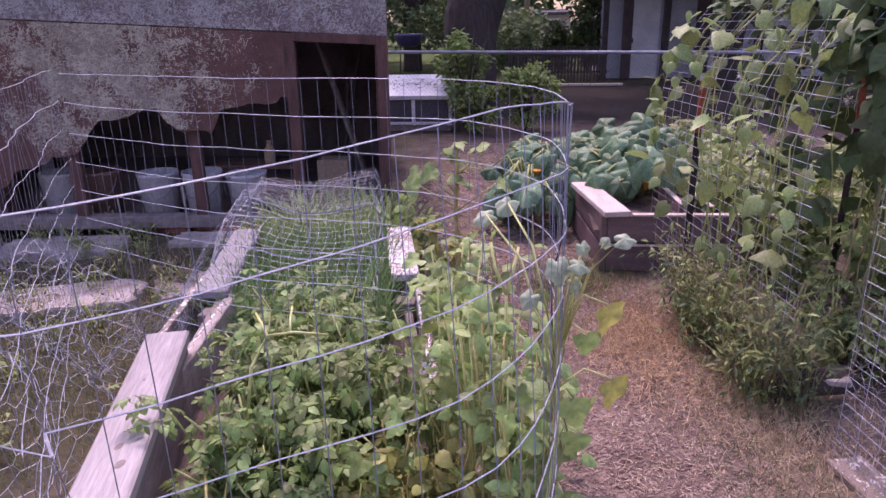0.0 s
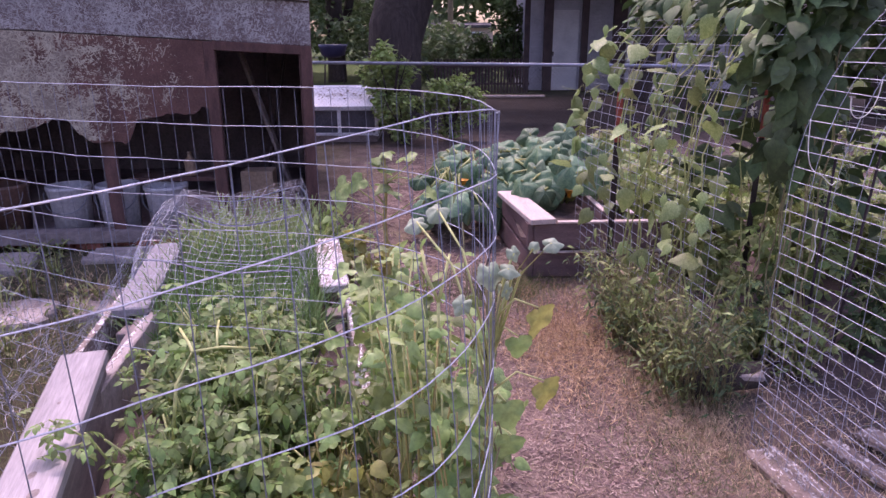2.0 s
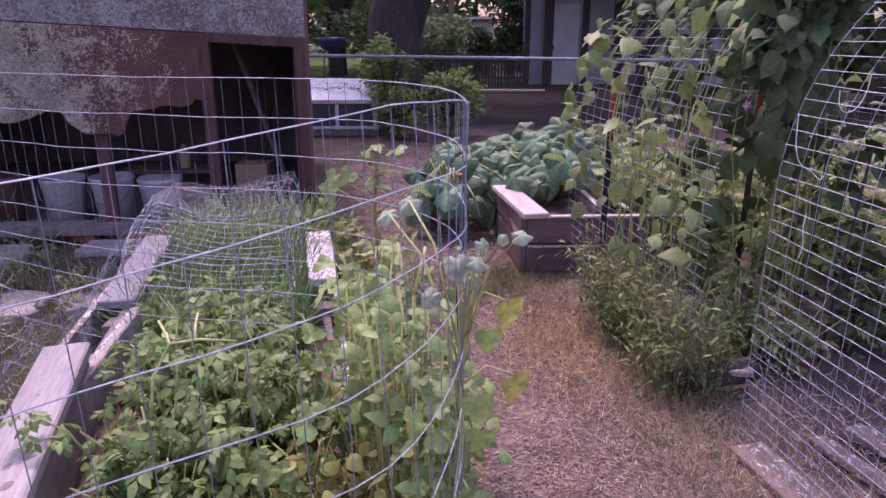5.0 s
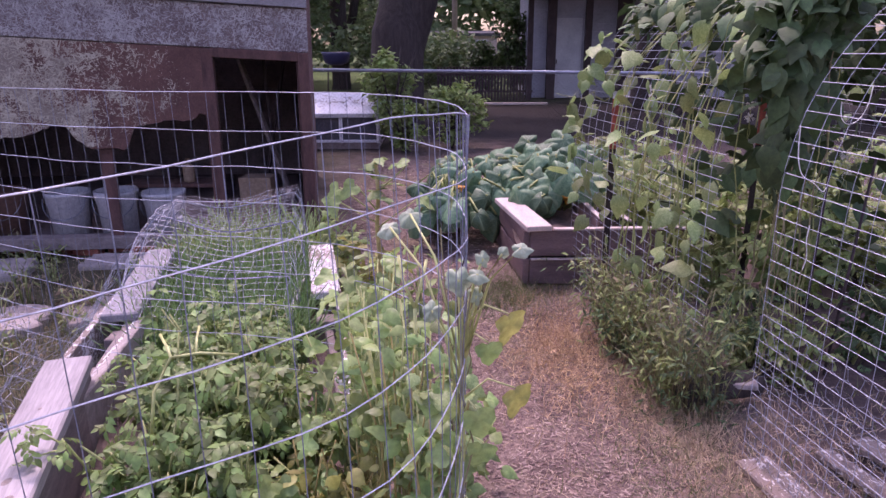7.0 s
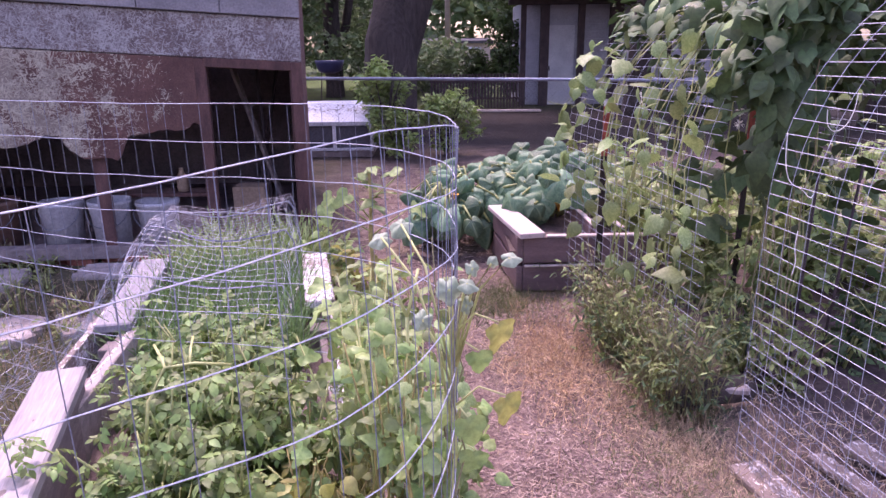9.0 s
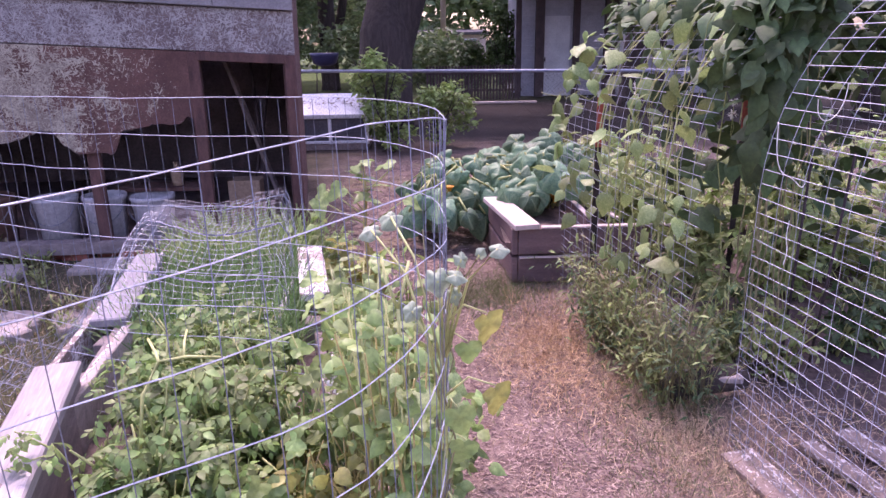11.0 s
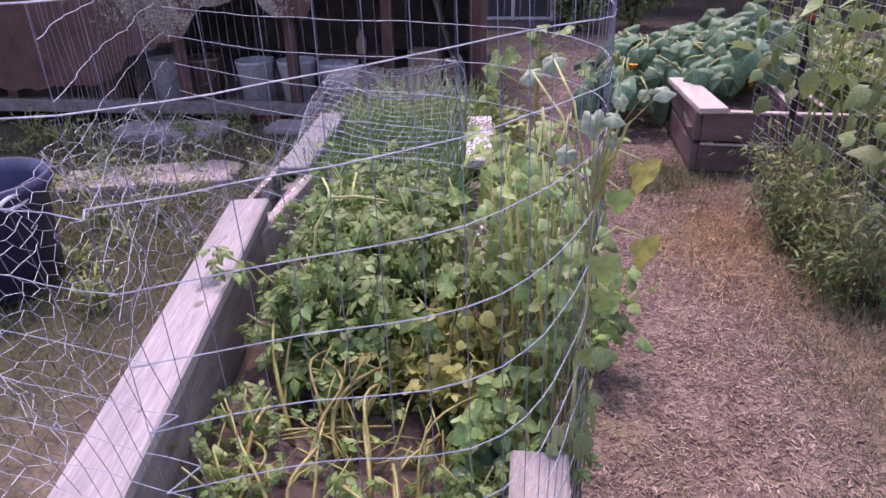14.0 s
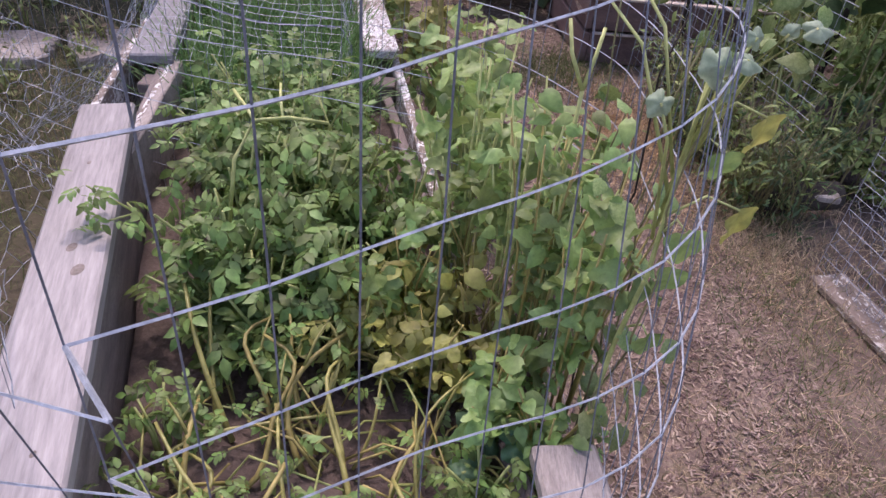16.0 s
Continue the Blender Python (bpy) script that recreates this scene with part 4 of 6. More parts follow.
def single_leaves(name, verts, faces, mat, parent, pos, xa, ya, za, size, smooth=True):
    """Leaves as objects on one shared mesh."""
    me = bpy.data.meshes.new(name)
    me.from_pydata(verts.tolist(), [], faces)
    me.materials.append(mat)
    me.polygons.foreach_set("use_smooth", [smooth] * len(me.polygons))
    o = ORIGIN[parent]
    for p, x, y, z, s in zip(pos, xa, ya, za, size):
        ob = new(name, me)
        ob.parent = parent
        m = Matrix(((x[0], y[0], z[0]), (x[1], y[1], z[1]), (x[2], y[2], z[2]))) * float(s)
        ob.matrix_basis = Matrix.Translation(Vector(p - o)) @ m.to_4x4()


def squash_plant(cx, cy, count, spread, seed, height, label, drop=0.0):
    r = np.random.default_rng(seed)
    s = thing("squash_plant", (cx, cy, 0.28), label, "squash plant", "squash plants in the bed")
    an = r.uniform(0, 2 * np.pi, count)
    rad = spread * np.sqrt(r.uniform(0.02, 1, count))
    px, py = cx + rad * np.cos(an), cy + rad * np.sin(an) * 1.25
    pz = 0.30 + height * (0.55 + 0.5 * r.random(count)) * (1 - 0.55 * (rad / spread) ** 2) - drop * r.random(count)
    pos = np.stack([px, py, pz], 1)
    lean = np.stack([0.5 * np.cos(an) * rad / spread, 0.5 * np.sin(an) * rad / spread - 0.25, np.zeros(count)], 1)
    n = unit(np.stack([r.normal(0, 0.55, count), r.normal(-0.15, 0.55, count), np.ones(count)], 1) + 1.9 * lean)
    d = unit(np.stack([np.cos(an) + r.normal(0, 0.5, count), np.sin(an) + r.normal(0, 0.5, count), -0.5 * np.ones(count)], 1))
    d = unit(d - n * (d * n).sum(1, keepdims=True))
    size = r.uniform(0.14, 0.30, count)
    for q, (drop, lobe) in enumerate(((1.35, 0.03), (0.7, 0.07), (1.0, 0.05))):
        w = np.arange(count) % 3 == q
        single_leaves("leaf", *domed_leaf(40, drop, lobe), M["squash"], s, (pos - 0.04 * d)[w], np.cross(d, n)[w], d[w], n[w], size[w])
    b = Build()
    for p in pos[::1]:
        q = np.array([cx + 0.25 * (p[0] - cx), cy + 0.25 * (p[1] - cy), 0.30])
        mid = (p + q) / 2 + (0, 0, r.uniform(0.04, 0.20))
        part("stalk", Build().tube([q, mid, p + (0, 0, 0.02)], 0.011, 6, 0.008), M["stem"], s, "pale ribbed stalk", True)
    b = Build()
    for i in range(1):
        p = np.array([cx + r.normal(0, 0.08), cy - 0.25 + r.normal(0, 0.1), 0.36 + r.uniform(0, 0.06)])
        b.lathe(p, [(0.012, 0), (0.018, 0.03), (0.045, 0.06), (0.02, 0.05)], 7)
    part("blossom", b, M["orange"], s, "orange squash blossom")
    return s


squash_plant(0.86, 5.0, 34, 0.44, 21, 0.42, "leafy green squash plant spilling over boards")
squash_plant(0.34, 5.5, 40, 0.46, 22, 0.38, "squash plant drooping over the bed side")
squash_plant(0.85, 5.55, 32, 0.44, 23, 0.50, "large squash plant with broad leaves")
squash_plant(0.12, 5.15, 34, 0.36, 24, 0.30, "squash leaves trailing outside the bed", 0.30)
squash_plant(1.25, 5.75, 28, 0.36, 25, 0.40, "squash plant at the far end of the bed")

# ---- arch trellis ----
AR, AZ = 0.80, 1.0
AXIS, ACROSS = np.array((-0.16, 0.987)), np.array((0.987, 0.16))


def arch_point(q, k):
    """q: metres along the arch from its left foot; k: metres along the tunnel."""
    a = np.clip((q - AZ) / AR, 0, np.pi)
    side = AR - AR * np.cos(a)
    z = q if q < AZ else (AZ + AR * np.sin(a) if q < AZ + AR * np.pi else max(0.0, AZ - (q - AZ - AR * np.pi)))
    p = np.array((1.13, 2.2)) + AXIS * k + ACROSS * side
    return (p[0], p[1], z)


def arch(k0, k1, label, dense, seed):
    p = arch_point(AZ + AR * np.pi / 2, (k0 + k1) / 2)
    s = thing("arch_trellis", (p[0], p[1], 0.0), label, "trellis", "arch trellises")
    L = 2 * AZ + AR * np.pi
    r = np.random.default_rng(seed)
    for k in np.arange(k1, k0 - 0.01, -0.1016):
        part("rib_wire", Build().tube([arch_point(q, k) for q in np.linspace(0, L, 50)], 0.0010, 4), M["wire"], s)
    for q in np.arange(0.02, L, 0.0508 if dense else 0.1016):
        part("cross_wire", Build().tube([np.array(arch_point(q, k)) + r.normal(0, 0.002, 3) for k in np.linspace(k0, k1, 7)], 0.0012, 4), M["wire"], s)
    return s


arch(-1.35, 0.0, "arched trellis of bright welded wire mesh, still bare", True, 31)
arch(0.35, 1.95, "arched wire trellis overgrown with climbing beans", True, 32)
for x, y, h in ((0.97, 3.82, 1.20), (1.86, 3.95, 1.20), (2.55, 2.9, 1.1)):
    p = thing("fence_post", (x, y, 0), "red steel fence post with white tip beside the trellis", "post", "red steel posts")
    for nm, z0, z1, mt, lb in (("shaft", 0.0, h - 0.28, "bark", "rusty lower shaft"), ("painted_shaft", h - 0.28, h, "post_red", "red painted shaft")):
        part(nm, Build().box((x, y, (z0 + z1) / 2), (0.035, 0.006, z1 - z0), None, 0.002).box((x, y + 0.016, (z0 + z1) / 2), (0.006, 0.026, z1 - z0), None, 0.002), M[mt], p, lb)
    part("tip", Build().box((x, y, h + 0.02), (0.036, 0.008, 0.04), None, 0.002), M["white"], p, "white painted tip")


for pts in (((0.03, 1.24), (0.035, 1.14), (0.06, 1.07), (0.11, 1.05), (0.15, 1.01), (0.16, 1.03)), ((0.27, 1.36), (0.265, 1.30), (0.24, 1.25), (0.20, 1.235), (0.17, 1.26), (0.165, 1.31)), ((0.12, 0.90), (0.115, 0.84), (0.13, 0.79), (0.12, 0.74))):
    q = smoothed(pts)
    p0 = np.array((1.13, 2.2)) + AXIS * -0.012
    solo("string", Build().tube([(*(p0 + ACROSS * a), z) for a, z in q], 0.0016, 5), M["flower"], "curled end of white string hanging on the trellis", "string", "strings on the trellis")
for x, y, h, dx in ((1.86, 2.86, 1.02, 0.06), (1.74, 2.98, 0.98, 0.01)):
    solo("stake", Build().tube([(x - dx, y, -0.02), (x, y, h)], 0.007, 7, 0.006), M["dark_post"], "thin dark garden stake behind the trellis", "stake", "garden stakes", smooth=True)


def hex_low(u, v):
    x, y, z = arch_point(0.03 + v, -u)
    return (x - 0.004, y, z)


r = np.random.default_rng(6)
solo("chicken_wire", hex_net(Build(), hex_low, 44, 13, 0.06, 0.0008, r, 0.003), M["wire_dark"], "chicken wire strip along the trellis foot", "wire netting")


def bean_vines():
    s = thing("bean_vine", (1.05, 3.3, 0.0), "climbing beans with broad leaves covering the arch trellis", "bean vine")
    r = np.random.default_rng(41)
    k = 300
    # leaves as single pieces on the left side
    lv, lf = pointed_leaf(0.78)

    def spots(k, ks, qs, depth, low):
        q = np.clip(qs, low, 4.4)
        pos = np.array([arch_point(a, y) for a, y in zip(q, ks)])
        an = np.clip((q - AZ) / AR, 0, np.pi)
        outn = np.stack([-np.cos(an) * 0.987, -0.16 * np.cos(an), np.sin(an)], 1)
        pos += outn * depth[:, None]
        n = unit(outn * 0.45 + np.stack([r.normal(0, 0.6, k), r.normal(-0.2, 0.6, k), r.normal(0.5, 0.45, k)], 1))
        d = np.stack([r.normal(-0.1, 0.5, k), r.normal(-0.1, 0.5, k), r.normal(-0.8, 0.3, k)], 1)
        d = unit(d - n * (d * n).sum(1, keepdims=True))
        return pos, np.cross(d, n), d, n

    for k, k0, k1, q0, q1, lo, size in ((34, 0.35, 0.8, 0.80, 0.32, 0.25, (0.06, 0.12)), (44, 0.8, 1.6, 0.85, 0.42, 0.25, (0.06, 0.12)), (46, 1.65, 1.95, 1.3, 0.40, 0.7, (0.07, 0.14)), (44, 0.35, 1.6, 1.75, 0.22, 1.35, (0.08, 0.15))):
        pos, x_, d, n = spots(k, r.uniform(k0, k1, k), r.normal(q0, q1, k), r.uniform(-0.06, 0.12, k), lo)
        single_leaves("leaf", lv, lf, M["bean_obj"], s, pos, x_, d, n, r.uniform(*size, k))
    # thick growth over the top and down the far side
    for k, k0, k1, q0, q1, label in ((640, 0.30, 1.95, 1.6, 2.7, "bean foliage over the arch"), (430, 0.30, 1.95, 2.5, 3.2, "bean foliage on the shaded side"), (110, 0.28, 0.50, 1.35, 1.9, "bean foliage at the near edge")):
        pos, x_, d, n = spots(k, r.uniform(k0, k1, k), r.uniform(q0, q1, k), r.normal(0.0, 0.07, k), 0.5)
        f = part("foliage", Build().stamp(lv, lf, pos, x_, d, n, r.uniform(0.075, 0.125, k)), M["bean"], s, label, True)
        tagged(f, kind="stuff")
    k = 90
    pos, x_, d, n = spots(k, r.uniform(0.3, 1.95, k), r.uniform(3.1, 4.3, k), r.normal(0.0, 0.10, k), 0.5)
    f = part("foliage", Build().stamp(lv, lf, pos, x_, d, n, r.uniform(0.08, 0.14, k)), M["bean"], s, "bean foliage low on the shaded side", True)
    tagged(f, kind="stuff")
    def outside_gap(p):
        """False where a leaf would fill the gap through which the red post shows."""
        a, c = np.array((1.15, 2.45, 1.285)), np.array((1.82, 3.90, 1.145))
        u = (c - a) / np.linalg.norm(c - a)
        w = p - a
        e = np.abs(w - (w @ u)[:, None] * u)
        return (e[:, 0] > 0.055) | (e[:, 2] > 0.08)

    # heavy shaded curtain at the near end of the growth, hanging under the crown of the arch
    # its shade comes from dark leaf and stem colours
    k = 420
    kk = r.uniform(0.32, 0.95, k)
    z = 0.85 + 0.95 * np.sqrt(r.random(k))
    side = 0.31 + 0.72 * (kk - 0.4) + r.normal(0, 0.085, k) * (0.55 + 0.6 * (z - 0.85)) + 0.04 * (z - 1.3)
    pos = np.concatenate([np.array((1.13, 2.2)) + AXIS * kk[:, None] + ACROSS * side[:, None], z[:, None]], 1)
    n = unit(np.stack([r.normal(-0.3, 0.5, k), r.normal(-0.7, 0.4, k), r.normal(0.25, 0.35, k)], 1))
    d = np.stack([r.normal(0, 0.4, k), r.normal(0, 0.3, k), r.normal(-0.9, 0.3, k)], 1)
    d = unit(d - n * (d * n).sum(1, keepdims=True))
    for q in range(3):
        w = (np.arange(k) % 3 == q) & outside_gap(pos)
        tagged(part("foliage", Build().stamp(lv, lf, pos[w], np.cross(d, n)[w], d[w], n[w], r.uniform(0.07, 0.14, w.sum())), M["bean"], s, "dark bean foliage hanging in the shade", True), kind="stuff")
    for i in range(9):
        kk = r.uniform(0.35, 0.9)
        x0, y0 = np.array((1.13, 2.2)) + AXIS * kk + ACROSS * (0.30 + 0.72 * (kk - 0.4) + r.normal(0, 0.07))
        part("vine_stem", Build().tube(wiggle((x0 + r.normal(0, 0.05), y0, 0.0), (x0, y0, 1.7), 12, 0.012, r), 0.004, 5, 0.0025), M["stem_weed"], s, "", True)
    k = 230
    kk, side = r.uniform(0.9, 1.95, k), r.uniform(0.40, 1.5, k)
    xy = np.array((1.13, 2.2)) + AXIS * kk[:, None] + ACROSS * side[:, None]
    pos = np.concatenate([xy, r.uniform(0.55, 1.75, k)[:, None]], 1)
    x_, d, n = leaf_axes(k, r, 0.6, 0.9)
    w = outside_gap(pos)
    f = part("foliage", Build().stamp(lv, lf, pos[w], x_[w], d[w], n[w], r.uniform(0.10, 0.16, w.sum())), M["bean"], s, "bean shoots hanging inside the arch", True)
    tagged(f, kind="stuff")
    for i in range(16):
        kk, side = r.uniform(0.9, 1.95), r.uniform(0.45, 1.45)
        x0, y0 = np.array((1.13, 2.2)) + AXIS * kk + ACROSS * side
        part("vine_stem", Build().tube(wiggle((x0, y0, 0.0), (x0 + r.normal(0, 0.1), y0 + r.normal(0, 0.1), 1.72), 10, 0.015, r), 0.004, 5, 0.0025), M["stem"], s, "", True)
    for i in range(11):
        y0 = r.uniform(0.4, 1.9)
        pts = []
        for q in np.linspace(0, r.uniform(1.4, 2.6), 16):
            p = np.array(arch_point(q, y0 + 0.12 * np.sin(3 * q + i)))
            pts.append(p + r.normal(0, 0.012, 3))
        part("vine_stem", Build().tube(pts, 0.004, 5, 0.0025), M["stem"], s, "", True)
    # tendril reaching into the open
    for a, c in (((0.95, 3.8, 1.22), (0.62, 3.72, 1.24)), ((1.0, 2.9, 1.15), (1.22, 2.75, 1.72))):
        part("tendril", Build().tube(wiggle(a, c, 9, 0.02, r), 0.0025, 4, 0.0015), M["stem"], s, "", True)
    for x, y, z in ((1.39, 4.3, 1.265), (1.32, 4.3, 1.194), (1.32, 4.31, 1.232), (1.60, 4.3, 1.23), (1.72, 3.80, 1.167), (1.72, 3.80, 1.095), (2.05, 3.4, 0.95), (2.2, 3.6, 0.8)):
        bb = Build()
        k = 26
        dirs = unit(r.normal(size=(k, 3)))
        lv2, lf2 = oval_leaf(0.6, seg=2)
        x_ = unit(np.cross(dirs, [0.3, 0.2, 0.9]))
        bb.stamp(lv2, lf2, np.array([[x, y, z]]) + 0.006 * dirs, x_, dirs, np.cross(x_, dirs), np.full(k, 0.026))
        fl = part("blossom", bb, M["flower"], s, "white round blossom cluster")
        part("flower_stalk", Build().tube(wiggle((x, y, z - 0.03), (x + 0.02, y + 0.03, z - 0.25), 5, 0.008, r), 0.002, 4), M["stem"], fl)
    return s


bean_vines()


def compound_plant(name, base, spread, height, count, seed, mat, label, cat, group="", size=(0.10, 0.16), lv=None, stems=7, stem_mat="stem", low=0.25, stem_r=0.005):
    """A bushy plant: stems from one root and leaves round them."""
    r = np.random.default_rng(seed)
    s = thing(name, base, label, cat, group)
    bx, by, bz = base
    b = Build()
    tips = []
    for i in range(stems):
        a = r.uniform(0, 2 * np.pi)
        rad = spread * r.uniform(0.3, 1.0)
        tip = np.array([bx + rad * np.cos(a), by + rad * np.sin(a), bz + height * r.uniform(0.65, 1.0)])
        mid = np.array([bx + 0.45 * rad * np.cos(a), by + 0.45 * rad * np.sin(a), bz + 0.6 * (tip[2] - bz)])
        part("stem", Build().tube([(bx + 0.02 * np.cos(a), by + 0.02 * np.sin(a), bz - 0.02), mid, tip], stem_r, 5, stem_r * 0.5), M[stem_mat], s, "", True)
        tips.append((mid, tip, np.array(base, float)))
    k = count
    t = r.uniform(low, 1.05, k)
    idx = r.integers(0, stems, k)
    pos = np.zeros((k, 3))
    for i in range(k):
        mid, tip, root = tips[idx[i]]
        tt = t[i]
        pos[i] = root + (mid - root) * min(1, tt / 0.55) + (tip - mid) * max(0, (tt - 0.55) / 0.45)
    pos += r.normal(0, 0.16 * spread + 0.012, (k, 3)) * (1, 1, 0.7)
    pos[:, 2] = np.maximum(pos[:, 2], bz + 0.02)
    x, d, n = leaf_axes(k, r, 0.62, 0.3, (0, -0.15, 0))
    if lv is None:
        lv = compound_leaf()
    part("foliage", Build().stamp(lv[0], lv[1], pos, x, d, n, r.uniform(*size, k)), mat, s, "", True)
    return s


COMP = compound_leaf(3, 0.58, 0.38)
r = np.random.default_rng(61)
for i, (x, y, h) in enumerate(((-0.42, 1.30, 0.20), (-0.62, 1.28, 0.22), (-0.74, 1.36, 0.20), (-0.50, 1.42, 0.34), (-0.72, 1.45, 0.32), (-0.58, 1.60, 0.42), (-0.28, 1.44, 0.24), (-0.36, 1.60, 0.30), (-0.24, 1.30, 0.18), (-0.75, 1.62, 0.34), (-0.46, 1.68, 0.40), (-0.68, 1.76, 0.40), (-0.82, 1.80, 0.32), (-0.50, 1.82, 0.40), (-0.74, 1.94, 0.36),
                               (-0.90, 2.02, 0.26), (-0.60, 2.02, 0.32), (-0.82, 2.12, 0.32), (-0.94, 2.24, 0.22), (-0.68, 2.24, 0.26), (-0.84, 2.36, 0.26), (-0.70, 2.40, 0.16))):
    fading = y < 1.5 and x > -0.45
    compound_plant("potato_plant", (x, y, 0.30), 0.16, h * (0.85 + 0.3 * ((i * 7) % 5) / 4), 36 if fading else 92, 70 + i, M["yellow_leaf"] if fading else M["potato"], "sparse yellowing potato plant in the raised bed" if fading else "bushy green potato plant in the raised bed", "potato plant", "potato plants", (0.045, 0.10), COMP, 10, stem_r=0.0055)
# fallen yellow stalks at the near end
st = thing("fallen_potato_plant", (-0.4, 0.9, 0.3), "potato stalks yellowing and fallen over bare soil", "potato plant")
for i in range(32):      # stout bent stalks, fallen towards the far end
    x0, y0 = r.uniform(-0.70, -0.14), r.uniform(0.62, 1.12)
    a, ln, rise = r.normal(np.pi / 2, 0.38), r.uniform(0.16, 0.36), r.uniform(0.03, 0.16)
    side, hump = r.normal(0, 0.05), r.uniform(0.02, 0.09)
    thick = r.uniform(0.0034, 0.0066)
    pts = []
    for t in np.linspace(0, 1, 11):
        sw = side * np.sin(np.pi * t) + 0.35 * side * np.sin(2 * np.pi * t + i)
        pts.append((x0 + ln * t * np.cos(a) + sw, y0 + ln * t * np.sin(a), 0.290 + rise * t + hump * np.sin(np.pi * t * 0.9)))
    part("stalk", Build().tube(pts, thick, 8, thick * 0.55), M["stalk"] if i % 3 else M["stem_yellow"], st, "", True)
    if i % 3 == 0:       # a side shoot
        q = np.array(pts[5])
        e = q + (r.normal(0, 0.05), r.uniform(0.03, 0.10), r.uniform(0.02, 0.09))
        part("stalk", Build().tube([q, (q + e) / 2 + (0, 0, 0.012), e], thick * 0.6, 6, 0.0016), M["stalk"], st, "", True)
for i in range(34):      # yellow stalks standing among the beans
    x0, y0 = r.uniform(-0.36, -0.08), r.uniform(1.18, 1.62)
    h = r.uniform(0.12, 0.36)
    part("stalk", Build().tube(wiggle((x0, y0, 0.29), (x0 + r.normal(0, 0.07), y0 + r.normal(0, 0.06), 0.29 + h), 6, 0.008, r), r.uniform(0.002, 0.0045), 5, 0.0015), M["stem_yellow"], st, "", True)
for i in range(90):      # thin fallen ones
    x0, y0 = r.uniform(-0.72, -0.12), r.uniform(0.52, 1.34)
    a, ln = r.uniform(0, 2 * np.pi), r.uniform(0.08, 0.26)
    p0 = np.array([x0, y0, 0.30])
    p2 = p0 + (ln * np.cos(a), ln * np.sin(a), r.uniform(0.0, 0.10))
    part("stalk", Build().tube([p0, p0 * 0.6 + p2 * 0.4 + (r.normal(0, 0.02), r.normal(0, 0.02), r.uniform(0.01, 0.06)), p2], r.uniform(0.002, 0.0045), 5, 0.002), M["stem_yellow"] if i % 2 else M["stem"], st, "", True)
solo("scrap_board", Build().beam((-0.205, 1.27, 0.335), (-0.045, 1.20, 0.345), 0.10, 0.02, 0.004), M["boxwood"], "reddish brown scrap of board among the stalks", "board")
r2 = np.random.default_rng(67)
k = 260
pos = np.stack([r2.uniform(-0.72, -0.06, k), 0.50 + 0.84 * r2.beta(0.7, 0.8, k), r2.uniform(0.30, 0.42, k)], 1)
x, d, n = leaf_axes(k, r2, 0.5, 0.3)
part("leaves", Build().stamp(COMP[0], COMP[1], pos, x, d, n, r2.uniform(0.03, 0.065, k)), M["potato"], st, "green wilting leaves", True)
for pts, q in (([(-0.72, 1.43, 0.55), (-0.70, 1.45, 0.70), (-0.66, 1.475, 0.777), (-0.60, 1.51, 0.772), (-0.526, 1.556, 0.744)], 0.0045), ([(-0.66, 1.475, 0.777), (-0.69, 1.53, 0.778), (-0.734, 1.597, 0.783)], 0.004), ([(-0.61, 1.505, 0.772), (-0.625, 1.56, 0.79), (-0.635, 1.61, 0.80)], 0.0035),
               ([(-0.07, 1.33, 0.50), (-0.06, 1.32, 0.75), (-0.06, 1.318, 0.966)], 0.0045), ([(-0.06, 1.318, 0.966), (-0.085, 1.34, 1.02), (-0.095, 1.36, 1.07)], 0.0038), ([(-0.06, 1.318, 0.966), (-0.045, 1.34, 1.02), (-0.035, 1.36, 1.06)], 0.0038)):
    part("stalk", Build().tube(pts, q, 7, q * 0.85), M["stem_pale"], st, "pale green bare stalk", True)
for i, (x, y) in enumerate(((-0.66, 0.82), (-0.30, 0.70), (-0.16, 0.95), (-0.50, 0.68), (-0.12, 0.74), (-0.74, 1.0), (-0.40, 0.60), (-0.08, 0.60), (-0.10, 1.08), (-0.60, 0.56))):
    compound_plant("young_plant", (x, y, 0.30), 0.12, 0.15, 40, 90 + i, M["potato"], "small green seedling on bare soil", "young plant", "seedlings at the bed's near end", (0.03, 0.065), COMP, 6, low=0.4)

# beans along the right side of the wire
BEAN = heart_leaf(0, 12, 0.02, 0.12, 0.22)
LOBED = heart_leaf(3, 24, 0.08, 0.2, 0.45)
for i, (x, y, h, m, sp) in enumerate(((-0.12, 1.34, 0.68, "pale_leaf", 0.11), (-0.22, 1.5, 0.68, "pale_leaf", 0.13), (-0.05, 1.24, 0.54, "bean_pale", 0.08), (-0.22, 1.80, 0.62, "pale_leaf", 0.11), (-0.04, 1.42, 0.66, "bean_pale", 0.10), (-0.20, 2.05, 0.48, "pale_leaf", 0.10), (-0.18, 1.62, 0.66, "pale_leaf", 0.12))):
    compound_plant("bean_plant", (x, y, 0.30), sp, h, 84, 110 + i, M[m], "climbing bean plant against the wire mesh", "bean plant", "bean plants along the mesh", (0.026, 0.056), LOBED if i % 2 else pointed_leaf(0.62), 9, stem_mat="stem_pale", stem_r=0.004, low=0.45)
